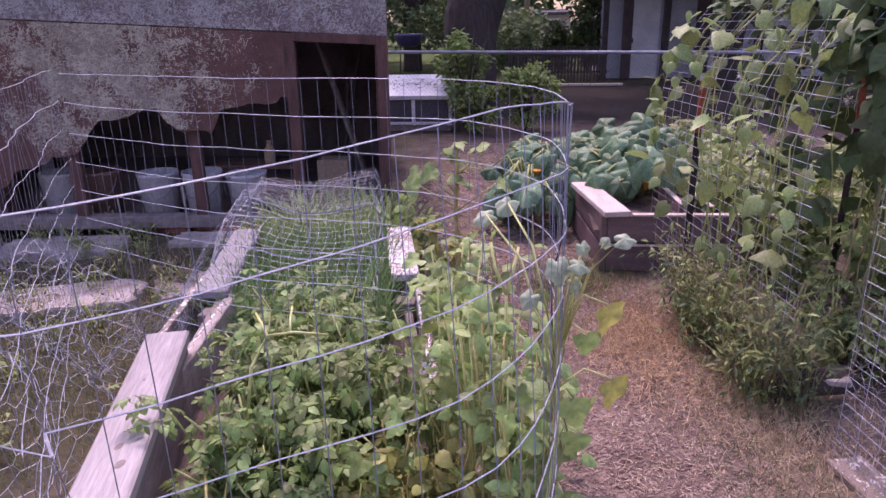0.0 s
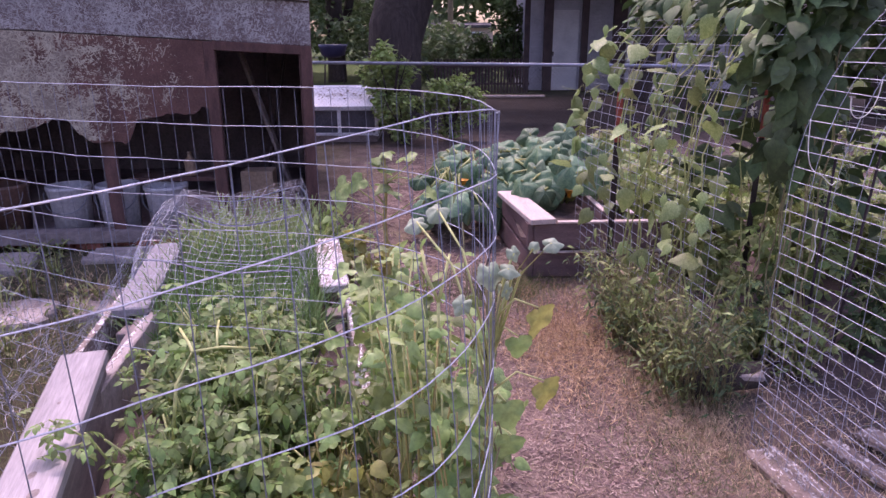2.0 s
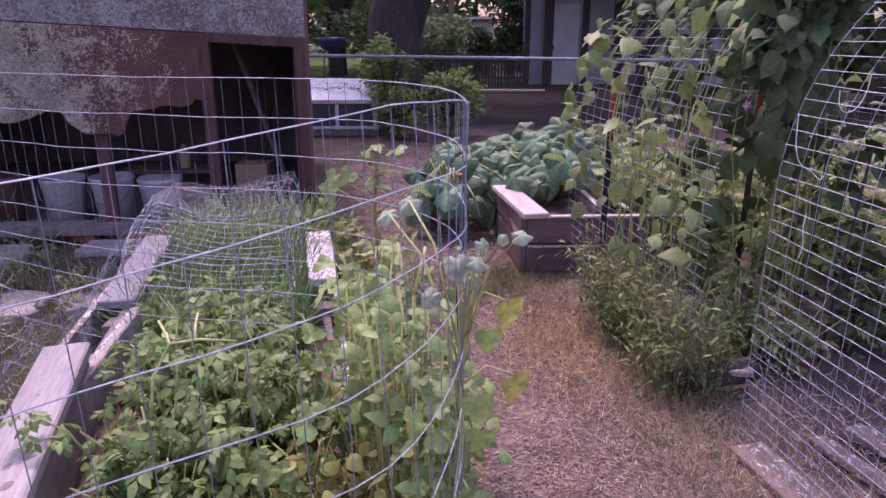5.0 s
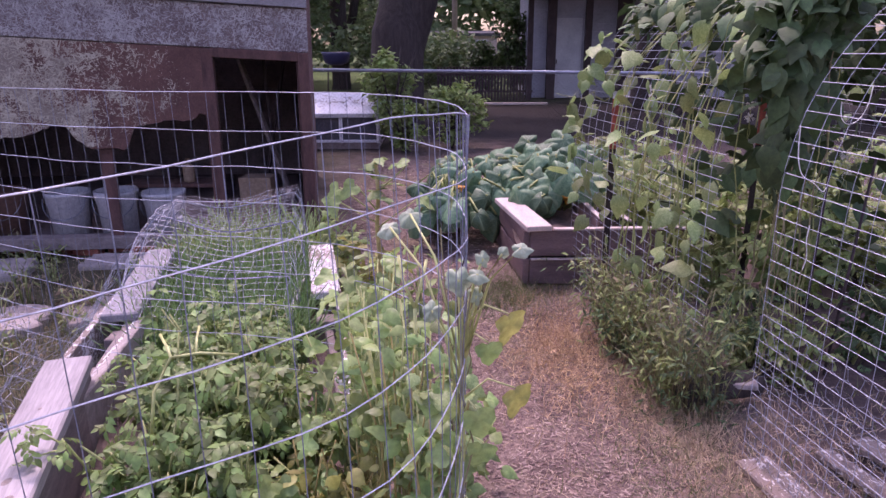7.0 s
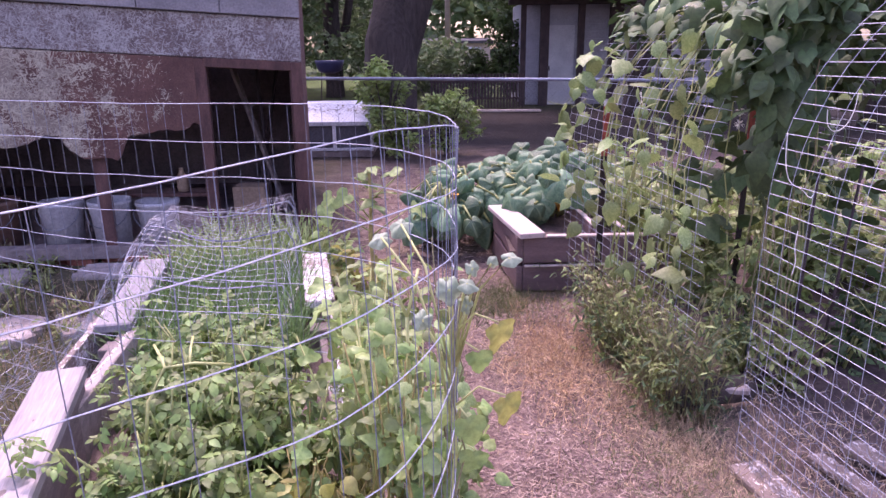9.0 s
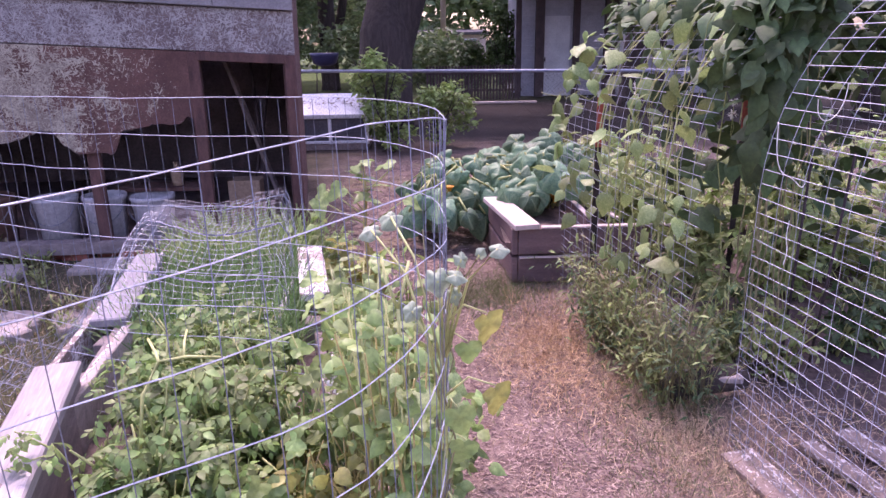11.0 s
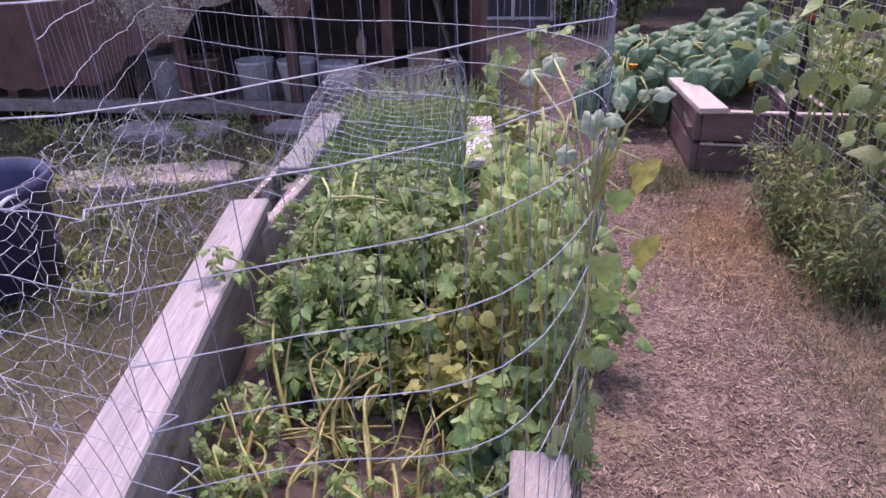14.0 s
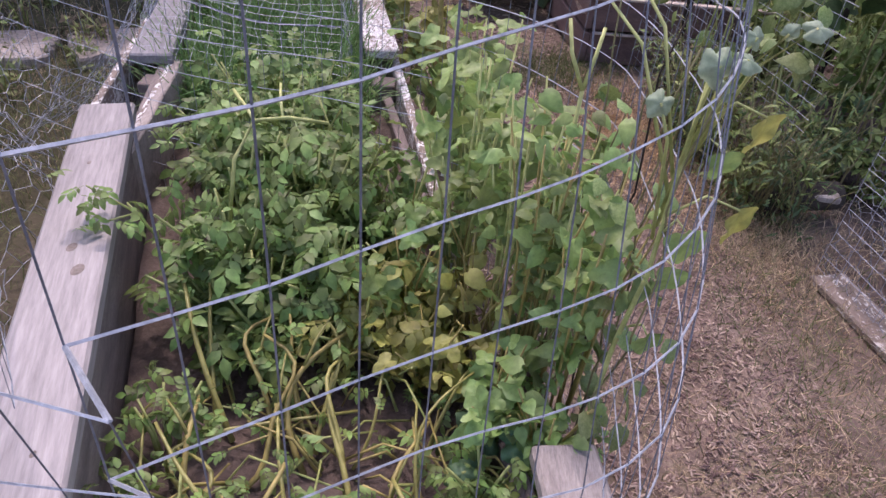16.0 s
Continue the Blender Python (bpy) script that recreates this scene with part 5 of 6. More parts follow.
for i, (x, y, h, m) in enumerate(((-0.15, 1.10, 0.26, "bean_pale"), (-0.07, 1.22, 0.34, "pale_leaf"), (-0.27, 1.22, 0.24, "yellow_leaf"), (-0.19, 1.32, 0.34, "yellow_leaf"), (-0.33, 1.38, 0.30, "bean_pale"), (-0.05, 1.02, 0.24, "bean_pale"), (-0.02, 1.13, 0.62, "bean_pale"), (-0.09, 1.24, 0.66, "bean_pale"))):
    compound_plant("bean_plant", (x, y, 0.30), 0.10, h, 46, 125 + i, M[m], "low yellowing bean plant among the stalks", "bean plant", "bean plants along the mesh", (0.025, 0.055), pointed_leaf(0.75) if i % 2 else LOBED, 8, stem_mat="stem_yellow", stem_r=0.0035, low=0.35)
# vines wound into the mesh
s = thing("mesh_vine", (0.04, 1.2, 0.3), "bean vine wound through the welded wire", "vine")
r = np.random.default_rng(131)
for i in range(7):
    x, y = 0.03 + r.normal(0, 0.015), 1.05 + 0.06 * i
    pts = [(x + r.normal(0, 0.012), y + r.normal(0, 0.02), z) for z in np.linspace(0.02, r.uniform(0.9, 1.25), 12)]
    part("vine_stem", Build().tube(pts, 0.003, 5, 0.0015), M["bark"] if i == 3 else M["stem_weed"], s, "", True)
k = 90
pos = np.stack([np.clip(r.normal(0.025, 0.025, k), -0.05, 0.055), r.uniform(0.95, 1.55, k), r.uniform(0.15, 0.95, k)], 1)
x, d, n = leaf_axes(k, r, 0.6, 0.6, (0.4, -0.4, 0))
single_leaves("leaf", *pointed_leaf(0.8), M["bean_obj"], s, pos, x, d, n, r.uniform(0.03, 0.06, k))
# leaves that reach out of the wire over the path: place, way it points, upper side, size
for p, d, n, sz, m, lab in (((0.108, 1.03, 1.072), (0.15, -0.1, -0.95), (0.55, -0.8, 0.1), 0.058, "yellow_leaf", "drooping yellow-green leaf"), ((0.122, 1.03, 0.935), (0.2, -0.15, -0.9), (0.5, -0.8, 0.1), 0.058, "yellow_leaf", "drooping yellow-green leaf"),
                            ((0.075, 1.03, 1.02), (0.1, -0.1, -0.95), (0.1, -0.9, 0.3), 0.045, "bean_pale", "broad green leaf"),
                            ((0.055, 1.02, 0.90), (0.2, -0.2, -0.9), (0.0, -0.95, 0.3), 0.058, "bean_pale", "broad green leaf"), ((0.07, 1.04, 0.82), (-0.2, -0.2, -0.9), (0.2, -0.9, 0.35), 0.052, "bean_pale", "broad green leaf"), ((0.045, 1.0, 0.72), (0.3, -0.1, -0.9), (0.1, -0.9, 0.4), 0.05, "bean_pale", "broad green leaf")):
    d = unit(np.array([d], float))
    n = np.array([n], float)
    n = unit(n - d * (d * n).sum())
    part("leaf", Build().stamp(LOBED[0], LOBED[1], np.array([p]), np.cross(d, n), d, n, [sz]), M[m], s, lab, True)
    part("leaf_stalk", Build().tube([(0.035, 1.05, p[2] - 0.03), (0.5 * p[0] + 0.015, p[1] + 0.01, p[2] + 0.012), p], 0.0022, 5, 0.0016), M["stem_pale"], s, "", True)

s = thing("squash_seedling", (-0.14, 1.02, 0.29), "young squash with broad lobed leaves at the bed edge", "squash plant")
for p, sz in (((-0.16, 1.06, 0.40), 0.10), ((-0.09, 1.02, 0.42), 0.09), ((-0.20, 0.98, 0.37), 0.07), ((-0.05, 0.90, 0.40), 0.075)):
    x, d, n = leaf_axes(1, r, 0.3, 0.4, (0, -0.3, 0))
    part("leaf", Build().stamp(*domed_leaf(), np.array([p]) - 0.2 * sz * d, x, d, n, [sz]), M["squash"], s, "broad grey-green leaf", True)
    part("stalk", Build().tube([(-0.14, 1.02, 0.28), (p[0] * 0.5 - 0.07, p[1] * 0.5 + 0.51, 0.36), p], 0.004, 5, 0.003), M["stem"], s, "", True)

s = thing("broad_leaved_plant", (0.03, 1.06, 0.0), "tall squash shoot with broad grey-green leaves at the fence", "squash plant")
for p, d, n, sz in (((0.025, 1.02, 1.135), (0.15, -0.35, -0.9), (0.05, -0.8, 0.55), 0.046), ((0.055, 1.02, 1.145), (0.85, -0.2, -0.15), (0.1, -0.5, 0.85), 0.034), ((0.055, 1.04, 1.10), (0.3, -0.2, -0.9), (0.3, -0.85, 0.3), 0.030),
                   ((0.095, 1.03, 1.175), (0.3, -0.3, 0.6), (0.0, -0.85, 0.5), 0.021), ((0.125, 1.03, 1.185), (0.95, -0.1, 0.1), (0.0, -0.6, 0.8), 0.033), ((0.065, 1.04, 1.165), (0.3, -0.2, -0.6), (0.1, -0.8, 0.5), 0.026), ((-0.02, 1.05, 1.07), (-0.5, -0.3, -0.7), (0.0, -0.8, 0.6), 0.036), ((-0.06, 1.2, 1.20), (-0.4, -0.5, -0.3), (0.0, -0.5, 0.85), 0.046), ((-0.10, 1.22, 1.17), (-0.8, -0.3, -0.2), (0.0, -0.5, 0.85), 0.043)):
    d = unit(np.array([d], float))
    n = np.array([n], float)
    n = unit(n - d * (d * n).sum())
    part("leaf", Build().stamp(*domed_leaf(40, 0.8, 0.08), np.array([p]) - 0.2 * sz * d, np.cross(d, n), d, n, [sz]), M["grey_leaf"], s, "broad grey-green leaf", True)
    part("leaf_stalk", Build().tube([(0.03, 1.06, p[2] * 0.8), (0.5 * p[0] + 0.015, 0.5 * p[1] + 0.53, p[2] * 0.95), p], 0.003, 5, 0.002), M["stem_pale"], s, "", True)
part("stem", Build().tube(wiggle((0.03, 1.06, -0.01), (0.03, 1.05, 1.12), 8, 0.006, r), 0.006, 6, 0.003), M["stem_pale"], s, "pale ribbed stem", True)
s = thing("potato_shoot", (-0.98, 1.36, 0.5), "leafy potato shoot leaning over the plank", "potato plant", "potato plants")
k = 12
pos = np.stack([r.normal(-0.97, 0.03, k), r.normal(1.36, 0.045, k), r.uniform(0.57, 0.68, k)], 1)
x, d, n = leaf_axes(k, r, 0.4, 0.2)
part("foliage", Build().stamp(COMP[0], COMP[1], pos, x, d, n, r.uniform(0.045, 0.065, k)), M["potato"], s, "", True)
for q in range(3):
    part("stem", Build().tube([(-0.84, 1.44, 0.40), (-0.90, 1.40, 0.58), tuple(pos[q])], 0.004, 5, 0.002), M["stem"], s, "", True)
s = thing("bean_blossom", (-0.288, 1.709, 0.40), "white bean blossom cluster among the leaves", "blossom")
k = 16
pos = np.array([(-0.288, 1.709, 0.584)]) + r.normal(0, 0.014, (k, 3))
x, d, n = leaf_axes(k, r, 0.9, 0.0)
part("petals", Build().stamp(*oval_leaf(0.7, seg=2), pos, x, d, n, r.uniform(0.015, 0.024, k)), M["flower"], s, "", True)
part("stalk", Build().tube([(-0.27, 1.73, 0.28), (-0.285, 1.72, 0.45), (-0.288, 1.709, 0.584)], 0.002, 4), M["stem"], s, "", True)

# feathery greens under the netting
r = np.random.default_rng(141)
bl = blade(0.5, 3, 0.012)
k = 5200
px = r.uniform(-1.34, -0.62, k)
py = r.uniform(2.35, 3.42, k)
px += -0.17 * (py - 2.9)
x, y, z = blade_axes(k, r, 0.4)
solo("carrot_tops", Build().stamp(bl[0], bl[1], np.stack([px, py, np.full(k, 0.30)], 1), x, y, z, r.uniform(0.14, 0.30, k)), M["fern"], "fine feathery carrot tops under the netting", "carrot tops", kind="stuff")
k = 2600
px, py = r.uniform(-1.5, -0.75, k), r.uniform(3.52, 4.3, k)
x, y, z = blade_axes(k, r, 0.25)
solo("tall_grass", Build().stamp(bl[0], bl[1], np.stack([px, py, np.full(k, -0.01)], 1), x, y, z, r.uniform(0.25, 0.6, k)), M["pale_leaf"], "tall pale grass behind the raised bed", "grass", kind="stuff")

# plants between the bed and the shed
s = thing("tall_plant", (-0.31, 3.1, 0), "tall single-stemmed plant with pale leaves at its tip", "plant")
r = np.random.default_rng(149)
part("stem", Build().tube(wiggle((-0.31, 3.1, -0.01), (-0.31, 3.1, 0.98), 7, 0.005, r), 0.014, 8, 0.008), M["stem_yellow"], s, "thick yellow-green stem", True)
k = 16
pos = np.stack([r.normal(-0.31, 0.015, k), r.normal(3.1, 0.015, k), r.uniform(0.78, 1.0, k)], 1)
x, d, n = leaf_axes(k, r, 0.5, -0.3)
single_leaves("leaf", *pointed_leaf(0.4), M["bean_obj"], s, pos, x, d, n, r.uniform(0.08, 0.15, k))
pos = np.array([(-0.48, 3.08, 0.86), (-0.52, 3.05, 0.82), (-0.16, 3.05, 0.97), (-0.40, 3.05, 0.88), (-0.12, 3.1, 0.80)])
x, d, n = leaf_axes(5, r, 0.3, 0.8, (0, -0.8, 0))
for q in range(5):
    part("leaf", Build().stamp(LOBED[0], LOBED[1], pos[q:q + 1], x[q:q + 1], d[q:q + 1], n[q:q + 1], [0.085]), M["pale_leaf"], s, "broad pale leaf", True)
    part("leaf_stalk", Build().tube([(-0.31, 3.1, pos[q][2] - 0.14), tuple(pos[q])], 0.004, 5, 0.003), M["stem"], s, "", True)
for i, (x, y, h, c, m, lab) in enumerate(((-0.80, 3.75, 0.5, 30, "pale_leaf", "young plant with pale pointed leaves"), (-0.10, 3.35, 0.50, 20, "bush_leaf", "young plant with broad pale leaves"), (-0.62, 4.0, 0.55, 40, "pale_leaf", "leafy yellow-green plant by the shed corner"), (-0.45, 3.55, 0.45, 40, "yellow_leaf", "yellow-green bushy plant beside the bed"), (-0.25, 2.75, 0.62, 40, "pale_leaf", "leafy squash seedling beside the bed"), (-0.15, 2.35, 0.60, 44, "pale_leaf", "leafy green vine beside the bed"), (0.02, 1.9, 0.42, 34, "bean_pale", "low leafy plant at the path edge"))):
    compound_plant("young_plant", (x, y, 0.0), 0.16, h, c if i < 2 else 2 * c, 150 + i, M[m], lab, "plant", "", (0.06, 0.11) if i < 2 else (0.04, 0.085), oval_leaf(0.5, seg=4) if i in (0, 1) else (LOBED if i % 2 else pointed_leaf(0.75)), 5, low=0.35)


# weeds and herbs at the foot of the trellis
r = np.random.default_rng(171)
for i in range(26):
    t = i / 25
    x, y = 1.06 - 0.16 * t + r.normal(0, 0.08), 2.42 + 1.12 * t + r.normal(0, 0.05)
    compound_plant("weed_clump", (x, y, 0.0), 0.25, r.uniform(0.26, 0.58), 190, 180 + i, M["weed"] if i % 3 else (M["dry"] if i in (9, 21) else M["bean"]), "straggling leafy weeds at the trellis foot", "weeds", "weeds along the trellis", (0.018, 0.055), oval_leaf(0.26, seg=2, curl=0.5), 12, stem_mat="stem_weed", low=0.03, stem_r=0.0022)
# leafy garden beyond the trellis
for i in range(46):
    x, y = r.uniform(1.35, 4.4), r.uniform(3.2, 6.8)
    compound_plant("garden_plant", (x, y, 0.0), 0.30, r.uniform(0.35, 0.6) + 0.07 * (y - 3), 74, 220 + i, M["weed"] if i % 3 else M["pale_leaf"], "leafy vegetable plant behind the trellis", "garden plant", "plants behind the trellis", (0.10, 0.18), COMP, 8, low=0.15)

for i in range(6):
    x, y = r.uniform(1.3, 2.5), r.uniform(2.75, 3.2)
    compound_plant("garden_plant", (x, y, 0.0), 0.2, r.uniform(0.2, 0.5), 60, 270 + i, M["weed"] if i % 2 else M["bean"], "low leafy plant under the trellis", "garden plant", "plants behind the trellis", (0.06, 0.12), COMP, 7, low=0.1)

# ---- planks on the ground under the trellis ----
for i, (a, c, w) in enumerate((((1.14, 2.15, 0.012), (1.27, 1.55, 0.012), 0.14), ((1.43, 2.20, 0.012), (1.62, 1.6, 0.012), 0.075), ((1.60, 2.26, 0.02), (1.83, 1.66, 0.02), 0.10), ((1.02, 2.62, 0.10), (1.33, 2.56, 0.11), 0.09))):
    solo("plank", Build().beam(a, c, w, 0.03, 0.006), M["plank_paint"] if i < 3 else M["oldplank"], "weathered pale plank lying on the soil", "plank", "planks under the trellis")
solo("log", Build().tube(wiggle((1.0, 2.52, 0.07), (1.35, 2.62, 0.08), 5, 0.006, r), 0.06, 10), M["bark"], "short dark log at the trellis foot", "log", smooth=True)

# ---- left yard ----
def chipped_slab(x, y, rz, sx, sy, seed):
    """A slab with broken edges and a slightly hollow top."""
    q = np.random.default_rng(500 + seed)
    n = 36
    an = np.linspace(0, 2 * np.pi, n, endpoint=False)
    c, d = np.cos(an), np.sin(an)
    k = 1 / np.maximum(np.abs(c), np.abs(d))
    rag = 1 - 0.07 * np.abs(q.normal(0, 1, n))
    ca, sa = math.cos(radians(rz)), math.sin(radians(rz))
    vs, fs = [], []
    for f, z in ((1.0, -0.02), (1.0, 0.036), (0.965, 0.05), (0.5, 0.046)):
        u, v = 0.5 * sx * c * k * rag * f, 0.5 * sy * d * k * rag * f
        vs += [(x + ca * a - sa * b_, y + sa * a + ca * b_, z + q.normal(0, 0.002)) for a, b_ in zip(u, v)]
    vs.append((x, y, 0.045))
    for j in range(3):
        for i in range(n):
            m = (i + 1) % n
            fs.append((j * n + i, j * n + m, j * n + n + m, j * n + n + i))
    fs += [(3 * n + i, 3 * n + (i + 1) % n, 4 * n) for i in range(n)]
    return Build().add(vs, fs)


for i, (x, y, rz, sx, sy) in enumerate(((-2.75, 3.35, 22, 1.15, 0.42), (-1.98, 3.62, 28, 0.42, 0.40), (-3.3, 4.35, 10, 0.9, 0.4), (-2.3, 4.55, 5, 0.5, 0.3))):
    solo("paving_slab", chipped_slab(x, y, rz, sx, sy, i), M["slab"], "worn concrete slab lying in weeds", "slab", "slabs in the yard")
for i in range(13):
    x = -4.2 + 0.22 * i
    solo("brick", Build().box((x, 4.86 + r.normal(0, 0.02), 0.03), (0.2, 0.09, 0.06), Matrix.Rotation(radians(r.normal(0, 6)), 4, "Z"), 0.005), M["brick"], "red brick lying before the shed", "brick", "bricks along the shed")
solo("plank", Build().beam((-4.2, 4.96, 0.10), (-2.7, 4.97, 0.06), 0.10, 0.03), M["greywood"], "grey plank lying along the shed sill", "plank")
for i in range(80):
    x, y = r.uniform(-4.4, -1.75), r.uniform(2.4, 4.85) - (0.5 if i % 2 else 0.0)
    if y < 3.0 and x > -1.9:
        continue
    compound_plant("weed", (x, y, 0.0), 0.14, r.uniform(0.08, 0.24), 60, 300 + i, M["weed"] if i % 4 else M["dry"], "low green weed in the yard", "weed", "weeds in the yard", (0.02, 0.055), oval_leaf(0.4, seg=2), 6, low=0.1)


def bin_tub():
    x, y = -2.58, 2.05
    t = thing("garden_tub", (x, y, 0), "dark blue plastic tub standing in the yard", "tub")
    part("shell", Build().lathe((x, y, 0), [(0.24, 0), (0.27, 0.42), (0.295, 0.44), (0.30, 0.50), (0.28, 0.50), (0.26, 0.44), (0.22, 0.05)], 32), M["tub"], t, smooth=True)
    an = np.linspace(0, 2 * np.pi, 18)
    part("handle", Build().tube(np.stack([x + 0.285 + 0.0 * an, y - 0.08 + 0.07 * np.cos(an), 0.45 + 0.025 * np.sin(an)], 1), 0.008, 6), M["white"], t, "white rope handle")


bin_tub()

# ---- chain link fence ----
FA, FB = np.array((-1.95, 9.45)), np.array((4.6, 8.4))


def rail_z(t):
    return 1.17 - 0.06 * t


cl = thing("chain_link_fence", (1.3, 8.9, 0.0), "grey chain link fence with pipe top rail", "fence")
part("top_rail", Build().tube([(*FA, rail_z(0)), (*FB, rail_z(1))], 0.022, 10), M["rail"], cl, "blue-grey pipe rail", True)
for t in (0.0, 0.99):
    p = FA + (FB - FA) * t
    part("post", Build().tube([(*p, 0), (*p, rail_z(t) + 0.03)], 0.026, 10), M["rail"], cl, "", True)
b = Build()
FL = np.linalg.norm(FB - FA)
for i in range(-22, int(FL / 0.055)):
    for sgn in (1, -1):
        pts = []
        x0 = i * 0.055 if sgn > 0 else i * 0.055 + 1.15
        for q in np.linspace(0, 1, 12):
            sx = x0 + sgn * 1.15 * q
            if 0 <= sx <= FL:
                p = FA + (FB - FA) * sx / FL
                pts.append((p[0], p[1] + 0.002 * sgn, 0.02 + 1.13 * q))
        if len(pts) > 1:
            b.tube([pts[0], pts[-1]], 0.0010, 3, cap=False)
part("mesh", b, M["link"], cl, "woven wire mesh")

# ---- cold frame behind the fence ----
def cold_frame():
    t = thing("cold_frame", (-1.55, 10.5, 0), "white-topped cold frame built of old windows", "cold frame")
    x0, x1, y0, y1 = -2.6, -0.95, 10.0, 11.1
    part("lid", Build().beam(((x0 + x1) / 2, y0 - 0.05, 0.50), ((x0 + x1) / 2, y1 + 0.05, 0.72), x1 - x0 + 0.1, 0.06), M["white"], t, "sloping white lid with dirt")
    part("plinth", Build().box(((x0 + x1) / 2, (y0 + y1) / 2, 0.05), (x1 - x0, y1 - y0, 0.1)), M["greywood"], t)
    n = 3
    for i in range(n + 1):
        x = x0 + (x1 - x0) * i / n
        part("mullion", Build().box((x, y0, 0.28), (0.05, 0.05, 0.38)), M["white"], t)
    for i in range(n):
        x = x0 + (x1 - x0) * (i + 0.5) / n
        part("pane", Build().box((x, y0 + 0.01, 0.28), ((x1 - x0) / n - 0.05, 0.012, 0.36)), M["glass"], t, "dim window pane")
        part("rail", Build().box((x, y0, 0.12), ((x1 - x0) / n - 0.05, 0.04, 0.04)), M["white"], t)
    for x in (x0, x1):
        part("side", Build().box((x, (y0 + y1) / 2, 0.30), (0.04, y1 - y0 - 0.06, 0.40)), M["white"], t)
    part("back", Build().box(((x0 + x1) / 2, y1, 0.33), (x1 - x0, 0.04, 0.5)), M["white"], t)


cold_frame()
CF = (-2.6, -0.95, 9.95, 11.15)
rl = np.random.default_rng(395)
k = 160
px = rl.uniform(CF[0], CF[1], k)
t = np.clip(rl.normal(0.55, 0.12, k), 0, 1)
pos = np.stack([px, CF[2] + (CF[3] - CF[2]) * t, 0.535 + 0.22 * t], 1)
x, d, n = leaf_axes(k, rl, 0.15, 0.0, (0, -0.2, 0))
solo("leaf_litter", Build().stamp(*oval_leaf(0.5, seg=2), pos, x, d, n, rl.uniform(0.04, 0.09, k)), M["dry"], "dry fallen leaves lying on the cold frame", "leaves", kind="stuff")


# ---- bush, trees ----
def crown(b, centre, radii, count, size, r, shape, shell=0.55):
    d = unit(r.normal(size=(count, 3)))
    rad = r.uniform(shell, 1.0, count) ** 0.6
    lump = np.array([0.75 + 0.45 * noise.noise(Vector(q) * 1.7 + Vector(centre)) for q in d])
    pos = np.array(centre) + d * np.array(radii) * (rad * lump)[:, None]
    x, y, n = leaf_axes(count, r, 0.8, 0.3)
    return b.stamp(shape[0], shape[1], pos, x, y, n, r.uniform(*size, count))


def bush(x, y, rad, h, count, seed, mat, label, size=(0.06, 0.11)):
    r = np.random.default_rng(seed)
    s = thing("bush", (x, y, 0), label, "bush")
    b = Build()
    for i in range(9):
        a = r.uniform(0, 2 * np.pi)
        part("branch", Build().tube([(x, y, 0), (x + 0.3 * rad * np.cos(a), y + 0.3 * rad * np.sin(a), 0.5 * h), (x + 0.7 * rad * np.cos(a), y + 0.7 * rad * np.sin(a), h * r.uniform(0.7, 0.95))], 0.018, 6, 0.006), M["bark"], s, "", True)
    b = Build()
    lf = oval_leaf(0.5, seg=3)
    for i in range(14):
        a, q = r.uniform(0, 2 * np.pi), rad * r.uniform(0, 0.7)
        hh = r.uniform(0.2, 0.85)
        crown(b, (x + q * np.cos(a), y + q * np.sin(a), h * hh), (rad * 0.45, rad * 0.45, h * 0.2), count // 14, size, r, lf, 0.2)
    part("leaves", b, mat, s, "", True)


bush(-0.75, 10.2, 0.55, 1.60, 2600, 401, M["bush_leaf"], "bright green leafy bush at the chain link fence", (0.06, 0.12))
bush(0.15, 10.0, 0.55, 1.05, 1900, 402, M["bush_leaf"], "low green bush behind the chain link fence")
bush(-0.55, 9.75, 0.4, 0.75, 1200, 403, M["bush_leaf"], "low leafy bush at the fence foot")


def tree(x, y, r0, h, seed, crown_z, crown_r, count, label, lean=(0, 0), size=(0.14, 0.26), fork=True):
    r = np.random.default_rng(seed)
    s = thing("tree", (x, y, 0), label, "tree")
    b = Build()
    top = np.array((x + lean[0], y + lean[1], h * 0.35))
    b.tube([(x, y, -0.05), (x + 0.02, y, 0.15), (x + 0.3 * lean[0], y, h * 0.15), top], r0 * 1.15, 14, r0 * 0.9)
    part("trunk", b, M["bark"], s, "", True)
    if fork:       # a second stem that parts from the trunk low down
        part("stem", Build().tube([(x + 0.25 * r0, y, 0.3), (x + 0.6 * r0, y, h * 0.13), (x + 1.5 * r0, y + 0.2, h * 0.26), (x + 2.4 * r0, y + 0.3, h * 0.42)], r0 * 0.62, 12, r0 * 0.45), M["bark"], s, "", True)
    ends = []
    for i in range(7):
        a = 2 * np.pi * i / 7 + r.normal(0, 0.3)
        e = np.array((x + lean[0] + crown_r * 0.7 * np.cos(a), y + lean[1] + crown_r * 0.7 * np.sin(a), crown_z + r.normal(0, 0.6)))
        m = (top + e) / 2 + (0, 0, 0.5)
        part("limb", Build().tube([top - (0, 0, 0.15), m, e], r0 * (0.55 if i < 2 else 0.35), 8, 0.03), M["bark"], s, "", True)
        ends.append(e), ends.append(m)
    b = Build()
    lf = oval_leaf(0.55, seg=2)
    for i in range(26):
        e = ends[i % len(ends)] + r.normal(0, 0.35 * crown_r, 3) * (1, 1, 0.45)
        crown(b, e, np.array((0.36, 0.36, 0.24)) * crown_r, count // 26, size, r, lf, 0.1)
    part("crown", b, M["tree_leaf"], s, "dense shady crown", True)


